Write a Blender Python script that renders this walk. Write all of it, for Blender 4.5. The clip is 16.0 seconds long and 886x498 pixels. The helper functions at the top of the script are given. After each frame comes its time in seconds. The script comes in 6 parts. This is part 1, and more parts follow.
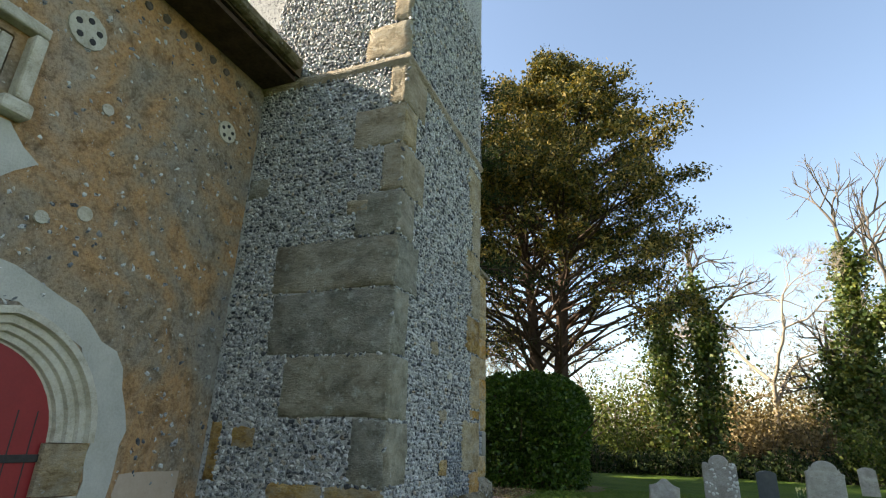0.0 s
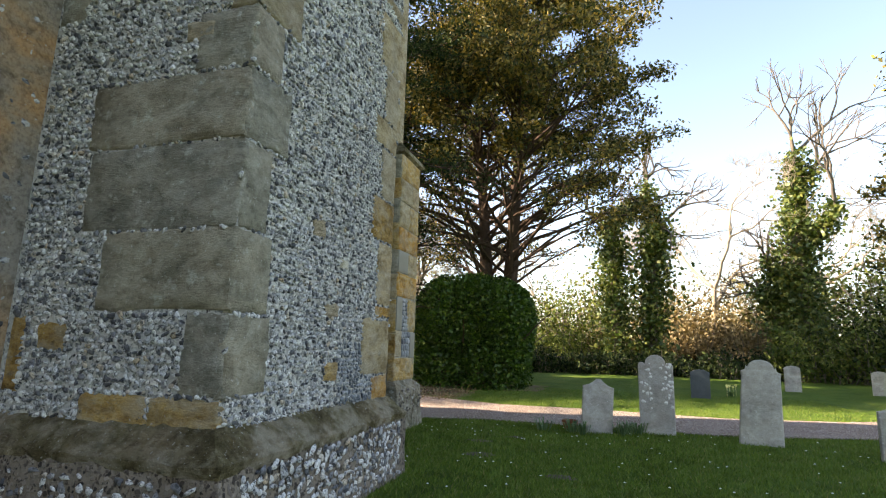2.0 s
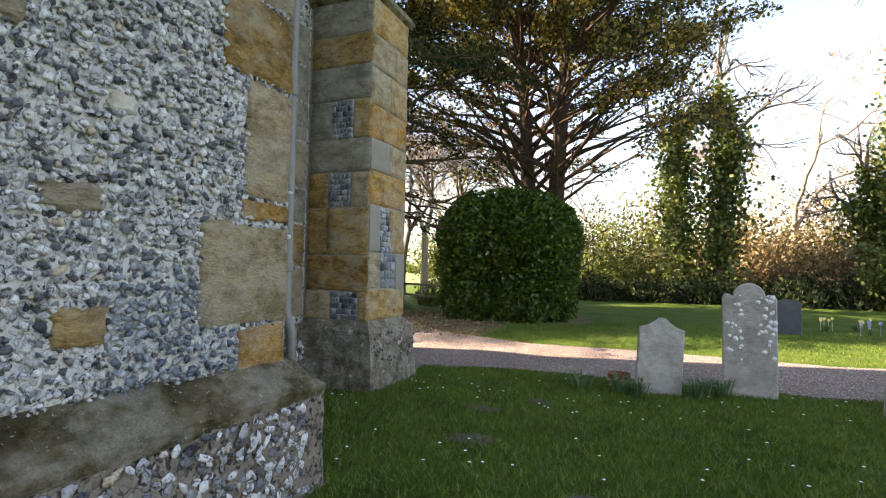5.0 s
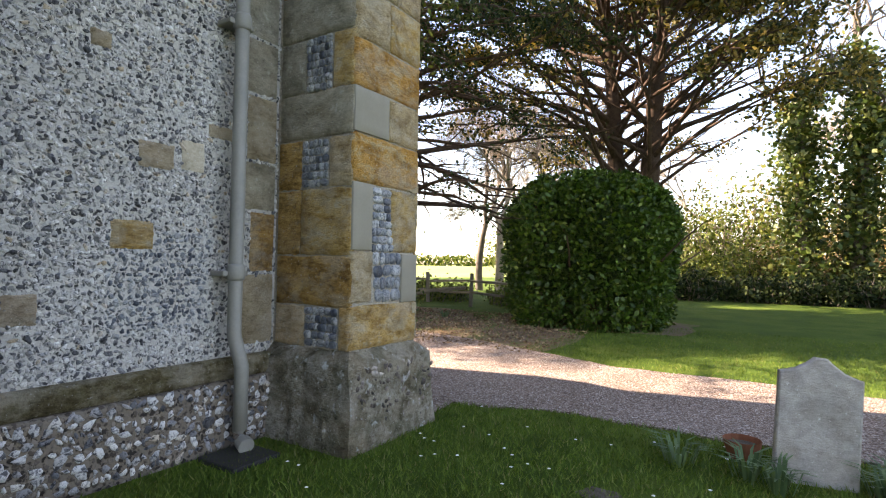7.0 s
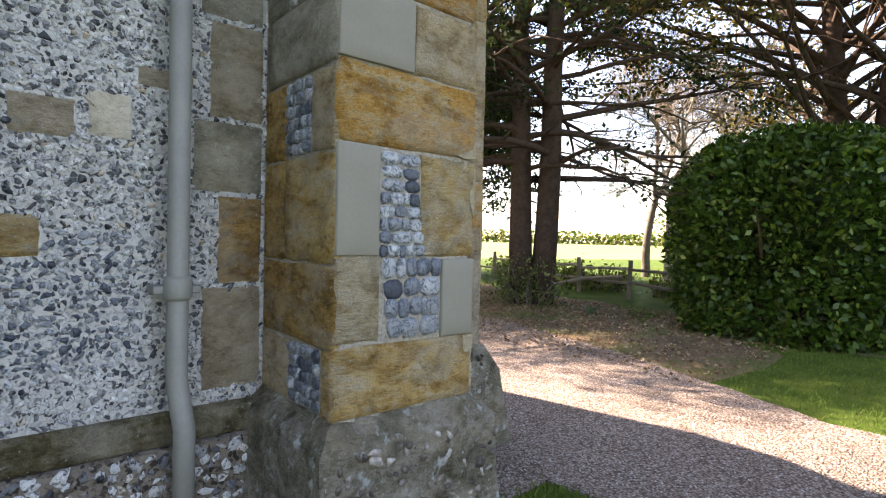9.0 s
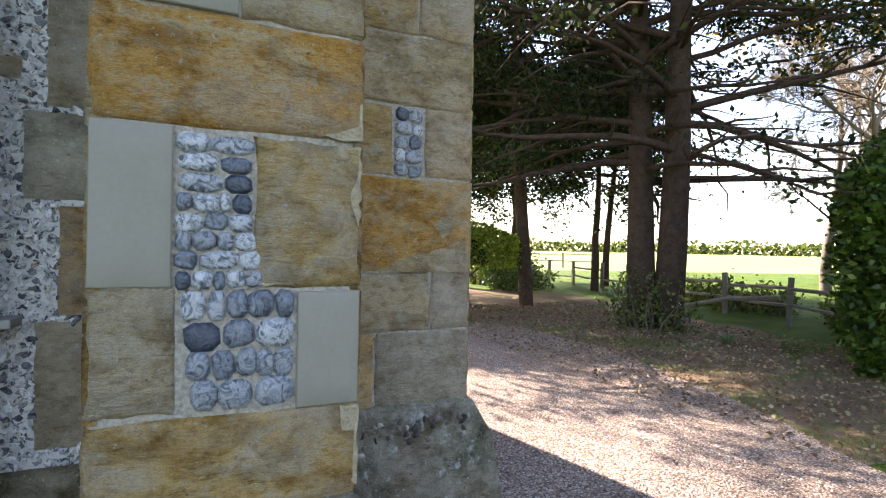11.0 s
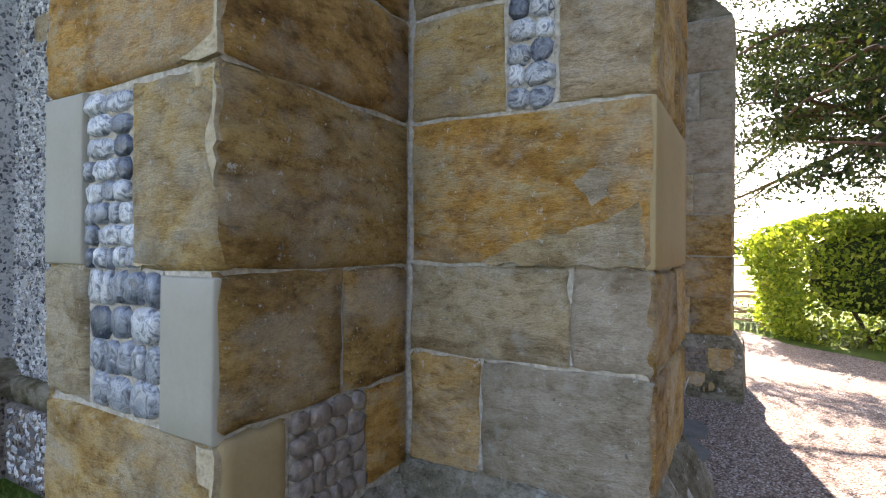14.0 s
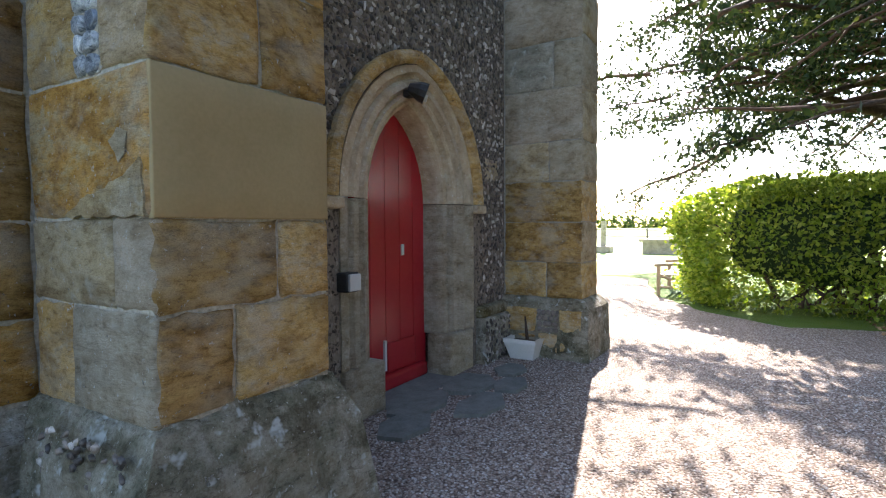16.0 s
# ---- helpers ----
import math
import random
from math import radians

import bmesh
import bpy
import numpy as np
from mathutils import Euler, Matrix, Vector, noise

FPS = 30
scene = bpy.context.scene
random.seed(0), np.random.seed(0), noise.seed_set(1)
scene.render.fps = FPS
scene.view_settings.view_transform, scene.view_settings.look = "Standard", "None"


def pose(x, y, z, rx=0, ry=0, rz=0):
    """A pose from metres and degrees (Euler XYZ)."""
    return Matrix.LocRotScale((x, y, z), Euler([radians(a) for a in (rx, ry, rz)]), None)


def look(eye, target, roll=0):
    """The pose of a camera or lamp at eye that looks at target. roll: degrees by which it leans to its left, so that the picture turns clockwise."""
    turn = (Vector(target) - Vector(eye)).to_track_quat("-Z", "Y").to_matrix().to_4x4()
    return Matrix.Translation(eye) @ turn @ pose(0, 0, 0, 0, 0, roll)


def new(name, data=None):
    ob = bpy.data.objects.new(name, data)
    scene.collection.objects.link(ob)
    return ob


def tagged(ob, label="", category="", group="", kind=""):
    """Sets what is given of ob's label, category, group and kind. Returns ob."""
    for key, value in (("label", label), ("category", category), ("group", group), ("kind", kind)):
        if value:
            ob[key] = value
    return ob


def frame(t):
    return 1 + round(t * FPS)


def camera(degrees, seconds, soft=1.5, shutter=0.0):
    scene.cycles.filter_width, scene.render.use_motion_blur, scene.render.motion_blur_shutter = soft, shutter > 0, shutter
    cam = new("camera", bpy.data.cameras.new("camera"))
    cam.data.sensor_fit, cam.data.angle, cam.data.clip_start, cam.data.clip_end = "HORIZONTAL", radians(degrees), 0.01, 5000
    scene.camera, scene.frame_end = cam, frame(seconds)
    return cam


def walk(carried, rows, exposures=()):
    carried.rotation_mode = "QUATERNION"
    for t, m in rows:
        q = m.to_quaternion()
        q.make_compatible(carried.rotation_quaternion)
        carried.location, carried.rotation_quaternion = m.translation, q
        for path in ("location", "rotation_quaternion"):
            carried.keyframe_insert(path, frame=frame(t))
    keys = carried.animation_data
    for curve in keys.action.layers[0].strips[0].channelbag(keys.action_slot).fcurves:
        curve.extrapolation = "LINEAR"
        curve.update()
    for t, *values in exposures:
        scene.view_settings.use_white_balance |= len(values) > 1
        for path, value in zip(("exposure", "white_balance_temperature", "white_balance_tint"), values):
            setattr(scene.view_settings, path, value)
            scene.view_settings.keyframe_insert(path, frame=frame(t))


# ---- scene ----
cam = camera(80, 16.0, soft=1.15)
PATH = [
    (0, (1.231, -0.149, 1.295), (0.54, 1.599, 1.978), 1.9),
    (0.5, (1.205, 0.025, 1.323), (0.589, 1.819, 1.957), 2.0),
    (1, (1.187, 0.366, 1.29), (0.6, 2.201, 1.826), 2.2),
    (1.5, (1.238, 0.742, 1.289), (0.657, 2.606, 1.726), 2.0),
    (2, (1.362, 1.15, 1.277), (0.789, 3.032, 1.637), 1.5),
    (2.5, (1.441, 1.509, 1.227), (0.848, 3.401, 1.49), 1.7),
    (3, (1.449, 1.924, 1.279), (0.829, 3.82, 1.428), 1.7),
    (3.2, (1.467, 2.092, 1.278), (0.833, 3.985, 1.395), 1.6),
    (5.3, (1.182, 4.106, 1.283), (0.375, 5.934, 1.364), 1.0),
    (5.5, (1.142, 4.319, 1.302), (0.297, 6.13, 1.379), 1.0),
    (6, (1.074, 4.885, 1.322), (0.16, 6.663, 1.385), 1.0),
    (6.5, (1.029, 5.349, 1.32), (0.088, 7.112, 1.396), 1.2),
    (7, (0.991, 5.807, 1.402), (-0.068, 7.503, 1.457), 1.0),
    (7.5, (0.883, 6.296, 1.441), (-0.327, 7.888, 1.473), 1.1),
    (8, (0.745, 6.79, 1.484), (-0.571, 8.296, 1.486), 1.4),
    (8.5, (0.578, 7.235, 1.567), (-0.843, 8.643, 1.551), 1.6),
    (8.7, (0.518, 7.402, 1.575), (-0.95, 8.76, 1.547), 1.6),
    (10.8, (0.21, 9.022, 1.645), (-1.585, 9.904, 1.64), 0.3),
    (11, (0.208, 9.153, 1.644), (-1.62, 9.966, 1.634), 1.1),
    (11.5, (0.103, 9.446, 1.631), (-1.805, 10.047, 1.623), 0.5),
    (12, (-0.114, 9.667, 1.597), (-2.088, 9.984, 1.566), 1),
    (12.5, (-0.335, 9.846, 1.601), (-2.334, 9.908, 1.564), 1.1),
    (13, (-0.5, 10.189, 1.601), (-2.47, 9.845, 1.577), 0.8),
    (13.5, (-0.65, 10.471, 1.605), (-2.499, 9.709, 1.599), 0.6),
    (14, (-0.866, 10.788, 1.552), (-2.593, 9.78, 1.552), 0.5),
    (14.5, (-0.974, 11.206, 1.502), (-2.666, 10.139, 1.516), 0.1),
    (15, (-1.072, 11.575, 1.45), (-2.771, 10.52, 1.437), 0),
    (15.5, (-1.295, 11.957, 1.445), (-3.001, 10.915, 1.38), -0.1),
    (16, (-1.525, 12.271, 1.458), (-3.233, 11.234, 1.374), -0.4),
]
walk(cam, [(t, look(eye, target, roll)) for t, eye, target, roll in PATH], exposures=[(0.0, 1.7, 7400, 10), (1.5, 2.1, 7800, 14), (5.5, 2.45, 7800, 22), (8.5, 2.72, 7700, 24), (11.5, 2.66, 6900, 21), (13.5, 2.96, 7100, 24), (14.5, 3.0, 7000, 24), (16.0, 2.87, 6350, 15)])

# ---- world and sun ----
SUN = Vector((0.83, 0.195, -0.53)).normalized()  # the way the sunlight travels
world = bpy.data.worlds.new("sky_world")
scene.world = world
world.use_nodes = True
wn = world.node_tree
sky = wn.nodes.new("ShaderNodeTexSky")
sky.sky_type, sky.sun_disc = "NISHITA", False
sky.sun_elevation = math.asin(-SUN.z)
sky.sun_rotation = math.atan2(-SUN.x, -SUN.y)
sky.air_density, sky.dust_density, sky.ozone_density = 1.0, 0.8, 1.0
back = wn.nodes["Background"]
back.inputs["Strength"].default_value = 0.115
wn.links.new(sky.outputs["Color"], back.inputs["Color"])
sun = new("sun", bpy.data.lights.new("sun", "SUN"))
sun.data.energy, sun.data.angle, sun.data.color = 5.0, radians(0.5), (1.0, 0.93, 0.82)
sun.matrix_world = look((-40, -10, 26), tuple(Vector((-40, -10, 26)) + SUN))


# ---- materials ----
def mat(name, rough=0.85, spec=0.3):
    m = bpy.data.materials.new(name)
    m.use_nodes = True
    b = m.node_tree.nodes["Principled BSDF"]
    b.inputs["Roughness"].default_value = rough
    b.inputs["Specular IOR Level"].default_value = spec
    return m, m.node_tree, b


def node(nt, kind, **values):
    n = nt.nodes.new(kind)
    for key, value in values.items():
        n.inputs[key].default_value = value
    return n


def ramp(nt, source, stops, hard=False):
    r = nt.nodes.new("ShaderNodeValToRGB")
    e = r.color_ramp.elements
    while len(e) < len(stops):
        e.new(0.5)
    for i, (p, c) in enumerate(stops):
        e[i].position = p
        e[i].color = (*c, 1)
    if hard:
        r.color_ramp.interpolation = "CONSTANT"
    nt.links.new(source, r.inputs["Fac"])
    return r.outputs["Color"]


def mix(nt, fac, a, b, mode="MIX"):
    m = nt.nodes.new("ShaderNodeMix")
    m.data_type, m.blend_type = "RGBA", mode
    for slot, v in ((0, fac), (6, a), (7, b)):
        if isinstance(v, (int, float)):
            m.inputs[slot].default_value = v
        elif isinstance(v, tuple):
            m.inputs[slot].default_value = (*v, 1)
        else:
            nt.links.new(v, m.inputs[slot])
    return m.outputs[2]


def coords(nt, scale=(1, 1, 1), space="Object", shift=None):
    tc = nt.nodes.new("ShaderNodeTexCoord")
    mp = nt.nodes.new("ShaderNodeMapping")
    mp.inputs["Scale"].default_value = scale
    nt.links.new(tc.outputs[space], mp.inputs["Vector"])
    if shift is not None:
        nt.links.new(shift, mp.inputs["Location"])
    return mp.outputs["Vector"]


def noise_tex(nt, vec, scale, detail=6.0, rough=0.6, dist=0.0):
    n = node(nt, "ShaderNodeTexNoise", Scale=scale, Detail=detail, Roughness=rough, Distortion=dist)
    nt.links.new(vec, n.inputs["Vector"])
    return n.outputs["Fac"]


def bump(nt, b, height, strength=0.5, distance=0.01):
    n = node(nt, "ShaderNodeBump", Strength=strength, Distance=distance)
    nt.links.new(height, n.inputs["Height"])
    nt.links.new(n.outputs["Normal"], b.inputs["Normal"])


def spots(nt, vec, scale, lo, hi):
    v = noise_tex(nt, vec, scale, 3, 0.7)
    return ramp(nt, v, [(lo, (0, 0, 0)), (hi, (1, 1, 1))])


def stone_mat(name, dark, mid, light, strata=2.5, rel=0.6, lichen=(0.5, 0.5, 0.44), lich=0.35, vary=0.5, grit_shade=1.0):
    m, nt, b = mat(name, 0.92, 0.2)
    oi = nt.nodes.new("ShaderNodeObjectInfo")
    off = nt.nodes.new("ShaderNodeVectorMath")
    off.operation = "SCALE"
    off.inputs[0].default_value = (17.0, 31.0, 23.0)
    nt.links.new(oi.outputs["Random"], off.inputs["Scale"])
    v = coords(nt, (1, 1, strata), "Object", off.outputs[0])
    big = noise_tex(nt, v, 3.2, 5, 0.62, 0.8)
    fine = noise_tex(nt, v, 95, 7, 0.8)
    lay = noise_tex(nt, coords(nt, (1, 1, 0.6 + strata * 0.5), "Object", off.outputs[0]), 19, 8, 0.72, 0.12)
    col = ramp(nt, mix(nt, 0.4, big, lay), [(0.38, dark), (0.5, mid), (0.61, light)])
    col = mix(nt, 0.5 * grit_shade, col, ramp(nt, fine, [(0.38, (0.34, 0.31, 0.27)), (0.52, (1, 1, 1))]), "MULTIPLY")
    # Hollows of the layer noise darkened: crevice shade painted into the colour.
    col = mix(nt, 0.42 * grit_shade, col, ramp(nt, lay, [(0.34, (0.4, 0.34, 0.27)), (0.47, (1, 1, 1))]), "MULTIPLY")
    col = mix(nt, spots(nt, v, 1.9, 0.5, 0.66), col, mix(nt, 0.35 * grit_shade, col, (0.48, 0.4, 0.29)))
    tone = ramp(nt, oi.outputs["Random"], [(0.0, (1 - vary * 0.55, 1 - vary * 0.55, 1 - vary * 0.5)), (0.5, (1, 0.97, 0.9)), (1.0, (1, 0.86 + 0.1 * (1 - vary), 0.68 + 0.3 * (1 - vary)))])
    col = mix(nt, 1.0, col, tone, "MULTIPLY")
    w = coords(nt, (1, 1, 1))
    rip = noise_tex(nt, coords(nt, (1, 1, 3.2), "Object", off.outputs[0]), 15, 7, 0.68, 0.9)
    # Shade between the ridges, painted from the noise that also drives the bump.
    crev_shade = ramp(nt, rip, [(0.37, (0.2, 0.155, 0.11)), (0.45, (1, 1, 1))])
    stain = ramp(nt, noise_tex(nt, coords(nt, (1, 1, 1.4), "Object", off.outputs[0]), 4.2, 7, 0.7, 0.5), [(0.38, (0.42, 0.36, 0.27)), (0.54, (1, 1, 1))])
    col = mix(nt, 0.7 * grit_shade, col, stain, "MULTIPLY")
    col = mix(nt, 0.5 * grit_shade * (0.4 + 0.6 * min(1.0, rel)), col, crev_shade, "MULTIPLY")
    pale = spots(nt, coords(nt, (1, 1, 1.6), "Object", off.outputs[0]), 2.6, 0.5, 0.62)
    col = mix(nt, pale, col, mix(nt, 0.38 * grit_shade, col, ramp(nt, fine, [(0.35, (0.36, 0.31, 0.23)), (0.6, (0.62, 0.57, 0.47))])))
    col = mix(nt, spots(nt, w, 9, 0.60, 0.70), col, mix(nt, lich, col, lichen))
    col = mix(nt, spots(nt, w, 42, 0.64, 0.70), col, mix(nt, 0.7, col, (0.62, 0.62, 0.58)))
    col = mix(nt, spots(nt, w, 21, 0.68, 0.74), col, mix(nt, 0.75, col, (0.06, 0.05, 0.04)))
    nt.links.new(col, b.inputs["Base Color"])
    h = mix(nt, 0.22, mix(nt, 0.6, lay, rip), fine)
    bump(nt, b, h, min(1.0, rel * 1.6), 0.075)
    return m


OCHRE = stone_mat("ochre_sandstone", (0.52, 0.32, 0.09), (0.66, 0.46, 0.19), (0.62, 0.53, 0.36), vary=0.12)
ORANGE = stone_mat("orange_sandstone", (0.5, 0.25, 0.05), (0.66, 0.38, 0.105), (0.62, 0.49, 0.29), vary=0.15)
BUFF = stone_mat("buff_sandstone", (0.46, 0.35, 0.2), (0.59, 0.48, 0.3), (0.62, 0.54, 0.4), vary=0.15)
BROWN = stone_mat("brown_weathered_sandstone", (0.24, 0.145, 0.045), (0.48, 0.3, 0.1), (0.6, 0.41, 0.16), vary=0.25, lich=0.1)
GREEN = stone_mat("grey_green_sandstone", (0.21, 0.205, 0.17), (0.32, 0.31, 0.255), (0.43, 0.41, 0.345), strata=1.5, rel=0.5, vary=0.3, lich=0.6, grit_shade=0.6)
GREY = stone_mat("grey_sandstone", (0.35, 0.3, 0.21), (0.48, 0.41, 0.3), (0.55, 0.49, 0.39), vary=0.15, grit_shade=0.8)
HEAD = stone_mat("grey_headstone", (0.28, 0.275, 0.25), (0.37, 0.365, 0.335), (0.46, 0.455, 0.425), strata=1.0, rel=0.25, lich=0.3, vary=0.12, grit_shade=0.35)
ARCH = stone_mat("pale_moulded_limestone", (0.34, 0.27, 0.18), (0.45, 0.37, 0.26), (0.52, 0.46, 0.35), strata=1.0, rel=0.25, vary=0.15, grit_shade=0.4)
WHITEARCH = stone_mat("whitened_limestone", (0.42, 0.39, 0.32), (0.55, 0.52, 0.45), (0.62, 0.6, 0.54), strata=1.0, rel=0.3, vary=0.1, grit_shade=0.4)


def plain_mat(name, a, bcol, scale=6, rough=0.8, rel=0.2, spec=0.3, metal=0.0, fine=60):
    m, nt, b = mat(name, rough, spec)
    b.inputs["Metallic"].default_value = metal
    v = coords(nt)
    n1 = noise_tex(nt, v, scale, 6, 0.65)
    n2 = noise_tex(nt, v, fine, 4, 0.6)
    col = mix(nt, 0.35, ramp(nt, n1, [(0.3, a), (0.7, bcol)]), ramp(nt, n2, [(0.3, a), (0.7, bcol)]))
    nt.links.new(col, b.inputs["Base Color"])
    bump(nt, b, mix(nt, 0.5, n1, n2), rel, 0.02)
    return m


REPAIR = plain_mat("sandy_lime_repair", (0.2, 0.155, 0.09), (0.46, 0.39, 0.27), 42, 0.95, 0.8, fine=90)
BROWNCEMENT = plain_mat("smooth_brown_cement_repair", (0.21, 0.155, 0.075), (0.28, 0.21, 0.11), 3, 0.8, 0.08)
CEMENT = plain_mat("smooth_grey_cement_repair", (0.215, 0.2, 0.158), (0.26, 0.243, 0.198), 3, 0.8, 0.05)
MORTAR = plain_mat("pale_lime_mortar", (0.17, 0.15, 0.115), (0.5, 0.46, 0.39), 45, 0.95, 0.9)


def chip_mat(name, stops, lime, scale):
    """Lime mortar crowded with small flint chips."""
    m, nt, b = mat(name, 0.85, 0.25)
    v = coords(nt)
    vo = node(nt, "ShaderNodeTexVoronoi", Scale=scale, Randomness=1.0)
    wob = node(nt, "ShaderNodeTexNoise", Scale=scale * 0.7, Detail=3.0)
    nt.links.new(v, wob.inputs["Vector"])
    wv = mix(nt, 0.035, v, wob.outputs["Color"], "LINEAR_LIGHT")
    nt.links.new(wv, vo.inputs["Vector"])
    sep = nt.nodes.new("ShaderNodeSeparateColor")
    nt.links.new(vo.outputs["Color"], sep.inputs[0])
    chip = ramp(nt, sep.outputs[0], stops)
    n = noise_tex(nt, v, 70, 5, 0.7)
    limec = ramp(nt, n, [(0.3, tuple(c * 0.7 for c in lime)), (0.7, lime)])
    edge = ramp(nt, vo.outputs["Distance"], [(0.42, (0, 0, 0)), (0.56, (1, 1, 1))])
    col = mix(nt, edge, chip, limec)
    col = mix(nt, 0.4, col, ramp(nt, noise_tex(nt, v, 1.3, 4, 0.6), [(0.3, (0.6, 0.58, 0.54)), (0.7, (1, 1, 1))]), "MULTIPLY")
    nt.links.new(col, b.inputs["Base Color"])
    bump(nt, b, mix(nt, 0.25, edge, n), 0.8, -0.02)
    return m


WALLMORTAR = chip_mat("grey_flint_mortar", [(0.0, (0.05, 0.05, 0.055)), (0.2, (0.14, 0.145, 0.15)), (0.45, (0.34, 0.34, 0.33)), (1.0, (0.6, 0.6, 0.58))], (0.6, 0.59, 0.56), 40.0)
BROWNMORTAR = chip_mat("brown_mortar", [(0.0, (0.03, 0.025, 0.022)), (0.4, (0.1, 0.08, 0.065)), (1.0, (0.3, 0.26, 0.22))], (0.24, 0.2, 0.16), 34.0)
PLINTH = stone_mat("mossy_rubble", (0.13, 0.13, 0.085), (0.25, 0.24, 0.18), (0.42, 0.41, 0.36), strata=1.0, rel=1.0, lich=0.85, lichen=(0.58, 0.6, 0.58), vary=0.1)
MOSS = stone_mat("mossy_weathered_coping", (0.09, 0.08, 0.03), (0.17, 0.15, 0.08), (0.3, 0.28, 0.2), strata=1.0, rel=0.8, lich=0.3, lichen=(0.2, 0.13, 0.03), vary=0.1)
LEADPIPE = plain_mat("grey_painted_cast_iron", (0.19, 0.19, 0.17), (0.26, 0.255, 0.23), 5, 0.5, 0.1)
REDPAINT = plain_mat("red_gloss_paint", (0.27, 0.01, 0.016), (0.34, 0.018, 0.024), 2, 0.2, 0.06, 0.5, fine=25)
DULLRED = plain_mat("dull_red_paint", (0.2, 0.014, 0.016), (0.26, 0.02, 0.022), 3, 0.5, 0.08)
IRON = plain_mat("black_iron", (0.015, 0.014, 0.014), (0.04, 0.037, 0.035), 20, 0.6, 0.3)
WHITEPLASTIC = plain_mat("weathered_white_pot", (0.55, 0.54, 0.5), (0.72, 0.71, 0.68), 6, 0.5, 0.1)
GREYPLASTIC = plain_mat("pale_grey_plastic", (0.42, 0.43, 0.42), (0.5, 0.51, 0.5), 4, 0.4, 0.02)
TERRA = plain_mat("terracotta", (0.2, 0.07, 0.035), (0.32, 0.12, 0.06), 12, 0.8, 0.2)
WOOD = plain_mat("weathered_grey_wood", (0.12, 0.1, 0.075), (0.24, 0.21, 0.17), 8, 0.85, 0.5)
BENCHWOOD = plain_mat("bench_teak", (0.2, 0.15, 0.1), (0.34, 0.27, 0.19), 10, 0.7, 0.4)
BARK = plain_mat("dark_conifer_bark", (0.035, 0.024, 0.018), (0.11, 0.075, 0.055), 7, 0.95, 0.9, 0.1, fine=30)
GREYBARK = plain_mat("grey_bark", (0.09, 0.075, 0.06), (0.2, 0.17, 0.14), 7, 0.95, 0.8, 0.1, fine=30)
TWIG = plain_mat("pale_twigs", (0.25, 0.2, 0.14), (0.42, 0.36, 0.28), 7, 0.95, 0.3)
TILE = plain_mat("clay_roof_tile", (0.1, 0.075, 0.05), (0.22, 0.15, 0.09), 9, 0.9, 0.6)
SLATE = plain_mat("dark_slate", (0.03, 0.04, 0.05), (0.06, 0.075, 0.085), 9, 0.5, 0.1)
SOIL = plain_mat("bare_soil", (0.06, 0.045, 0.03), (0.15, 0.12, 0.09), 15, 0.95, 0.8)
FLAG = plain_mat("worn_flagstone", (0.1, 0.1, 0.085), (0.22, 0.215, 0.19), 9, 0.85, 0.5)


def island_mat(name, stops, rough=0.7, spec=0.3, grain=30, rel=0.3, trans=0.0, dark=0.45):
    m, nt, b = mat(name, rough, spec)
    g = nt.nodes.new("ShaderNodeNewGeometry")
    col = ramp(nt, g.outputs["Random Per Island"], stops)
    v = coords(nt)
    n = noise_tex(nt, v, grain, 4, 0.6)
    col = mix(nt, 0.5, col, ramp(nt, n, [(0.34, (dark, dark, dark * 1.05)), (0.52, (1, 1, 1))]), "MULTIPLY")
    nt.links.new(col, b.inputs["Base Color"])
    if rel:
        bump(nt, b, n, rel, 0.02)
    if trans:
        tr = nt.nodes.new("ShaderNodeBsdfTranslucent")
        nt.links.new(mix(nt, 1.0, col, (1.0, 0.95, 0.45), "MULTIPLY"), tr.inputs["Color"])
        ms = nt.nodes.new("ShaderNodeMixShader")
        ms.inputs[0].default_value = trans
        nt.links.new(b.outputs[0], ms.inputs[1])
        nt.links.new(tr.outputs[0], ms.inputs[2])
        nt.links.new(ms.outputs[0], nt.nodes["Material Output"].inputs["Surface"])
    return m


def flintwork_mat():
    """Flint: white cortex, broken faces from grey to black with sharp outlines."""
    m, nt, b = mat("knapped_flint", 0.5, 0.4)
    g = nt.nodes.new("ShaderNodeNewGeometry")
    v = coords(nt)
    col = ramp(nt, g.outputs["Random Per Island"], [(0.0, (0.05, 0.053, 0.06)), (0.14, (0.16, 0.165, 0.18)), (0.3, (0.36, 0.36, 0.36)), (0.55, (0.55, 0.55, 0.54)), (0.9, (0.7, 0.7, 0.68)), (1.0, (0.46, 0.36, 0.24))])
    n1 = noise_tex(nt, v, 26, 4, 0.6, 1.2)
    n2 = noise_tex(nt, v, 85, 5, 0.7, 0.5)
    col = mix(nt, 0.95, col, ramp(nt, n1, [(0.38, (0.07, 0.075, 0.09)), (0.44, (0.5, 0.51, 0.54)), (0.5, (1, 1, 1))]), "MULTIPLY")
    col = mix(nt, 0.7, col, ramp(nt, n2, [(0.36, (0.3, 0.3, 0.31)), (0.5, (1, 1, 1))]), "MULTIPLY")
    nt.links.new(col, b.inputs["Base Color"])
    bump(nt, b, mix(nt, 0.5, n1, n2), 0.7, 0.02)
    return m


FLINT = flintwork_mat()
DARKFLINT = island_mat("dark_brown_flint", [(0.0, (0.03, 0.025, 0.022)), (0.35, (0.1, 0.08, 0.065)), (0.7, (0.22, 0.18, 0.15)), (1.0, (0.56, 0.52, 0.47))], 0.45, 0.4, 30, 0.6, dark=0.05)


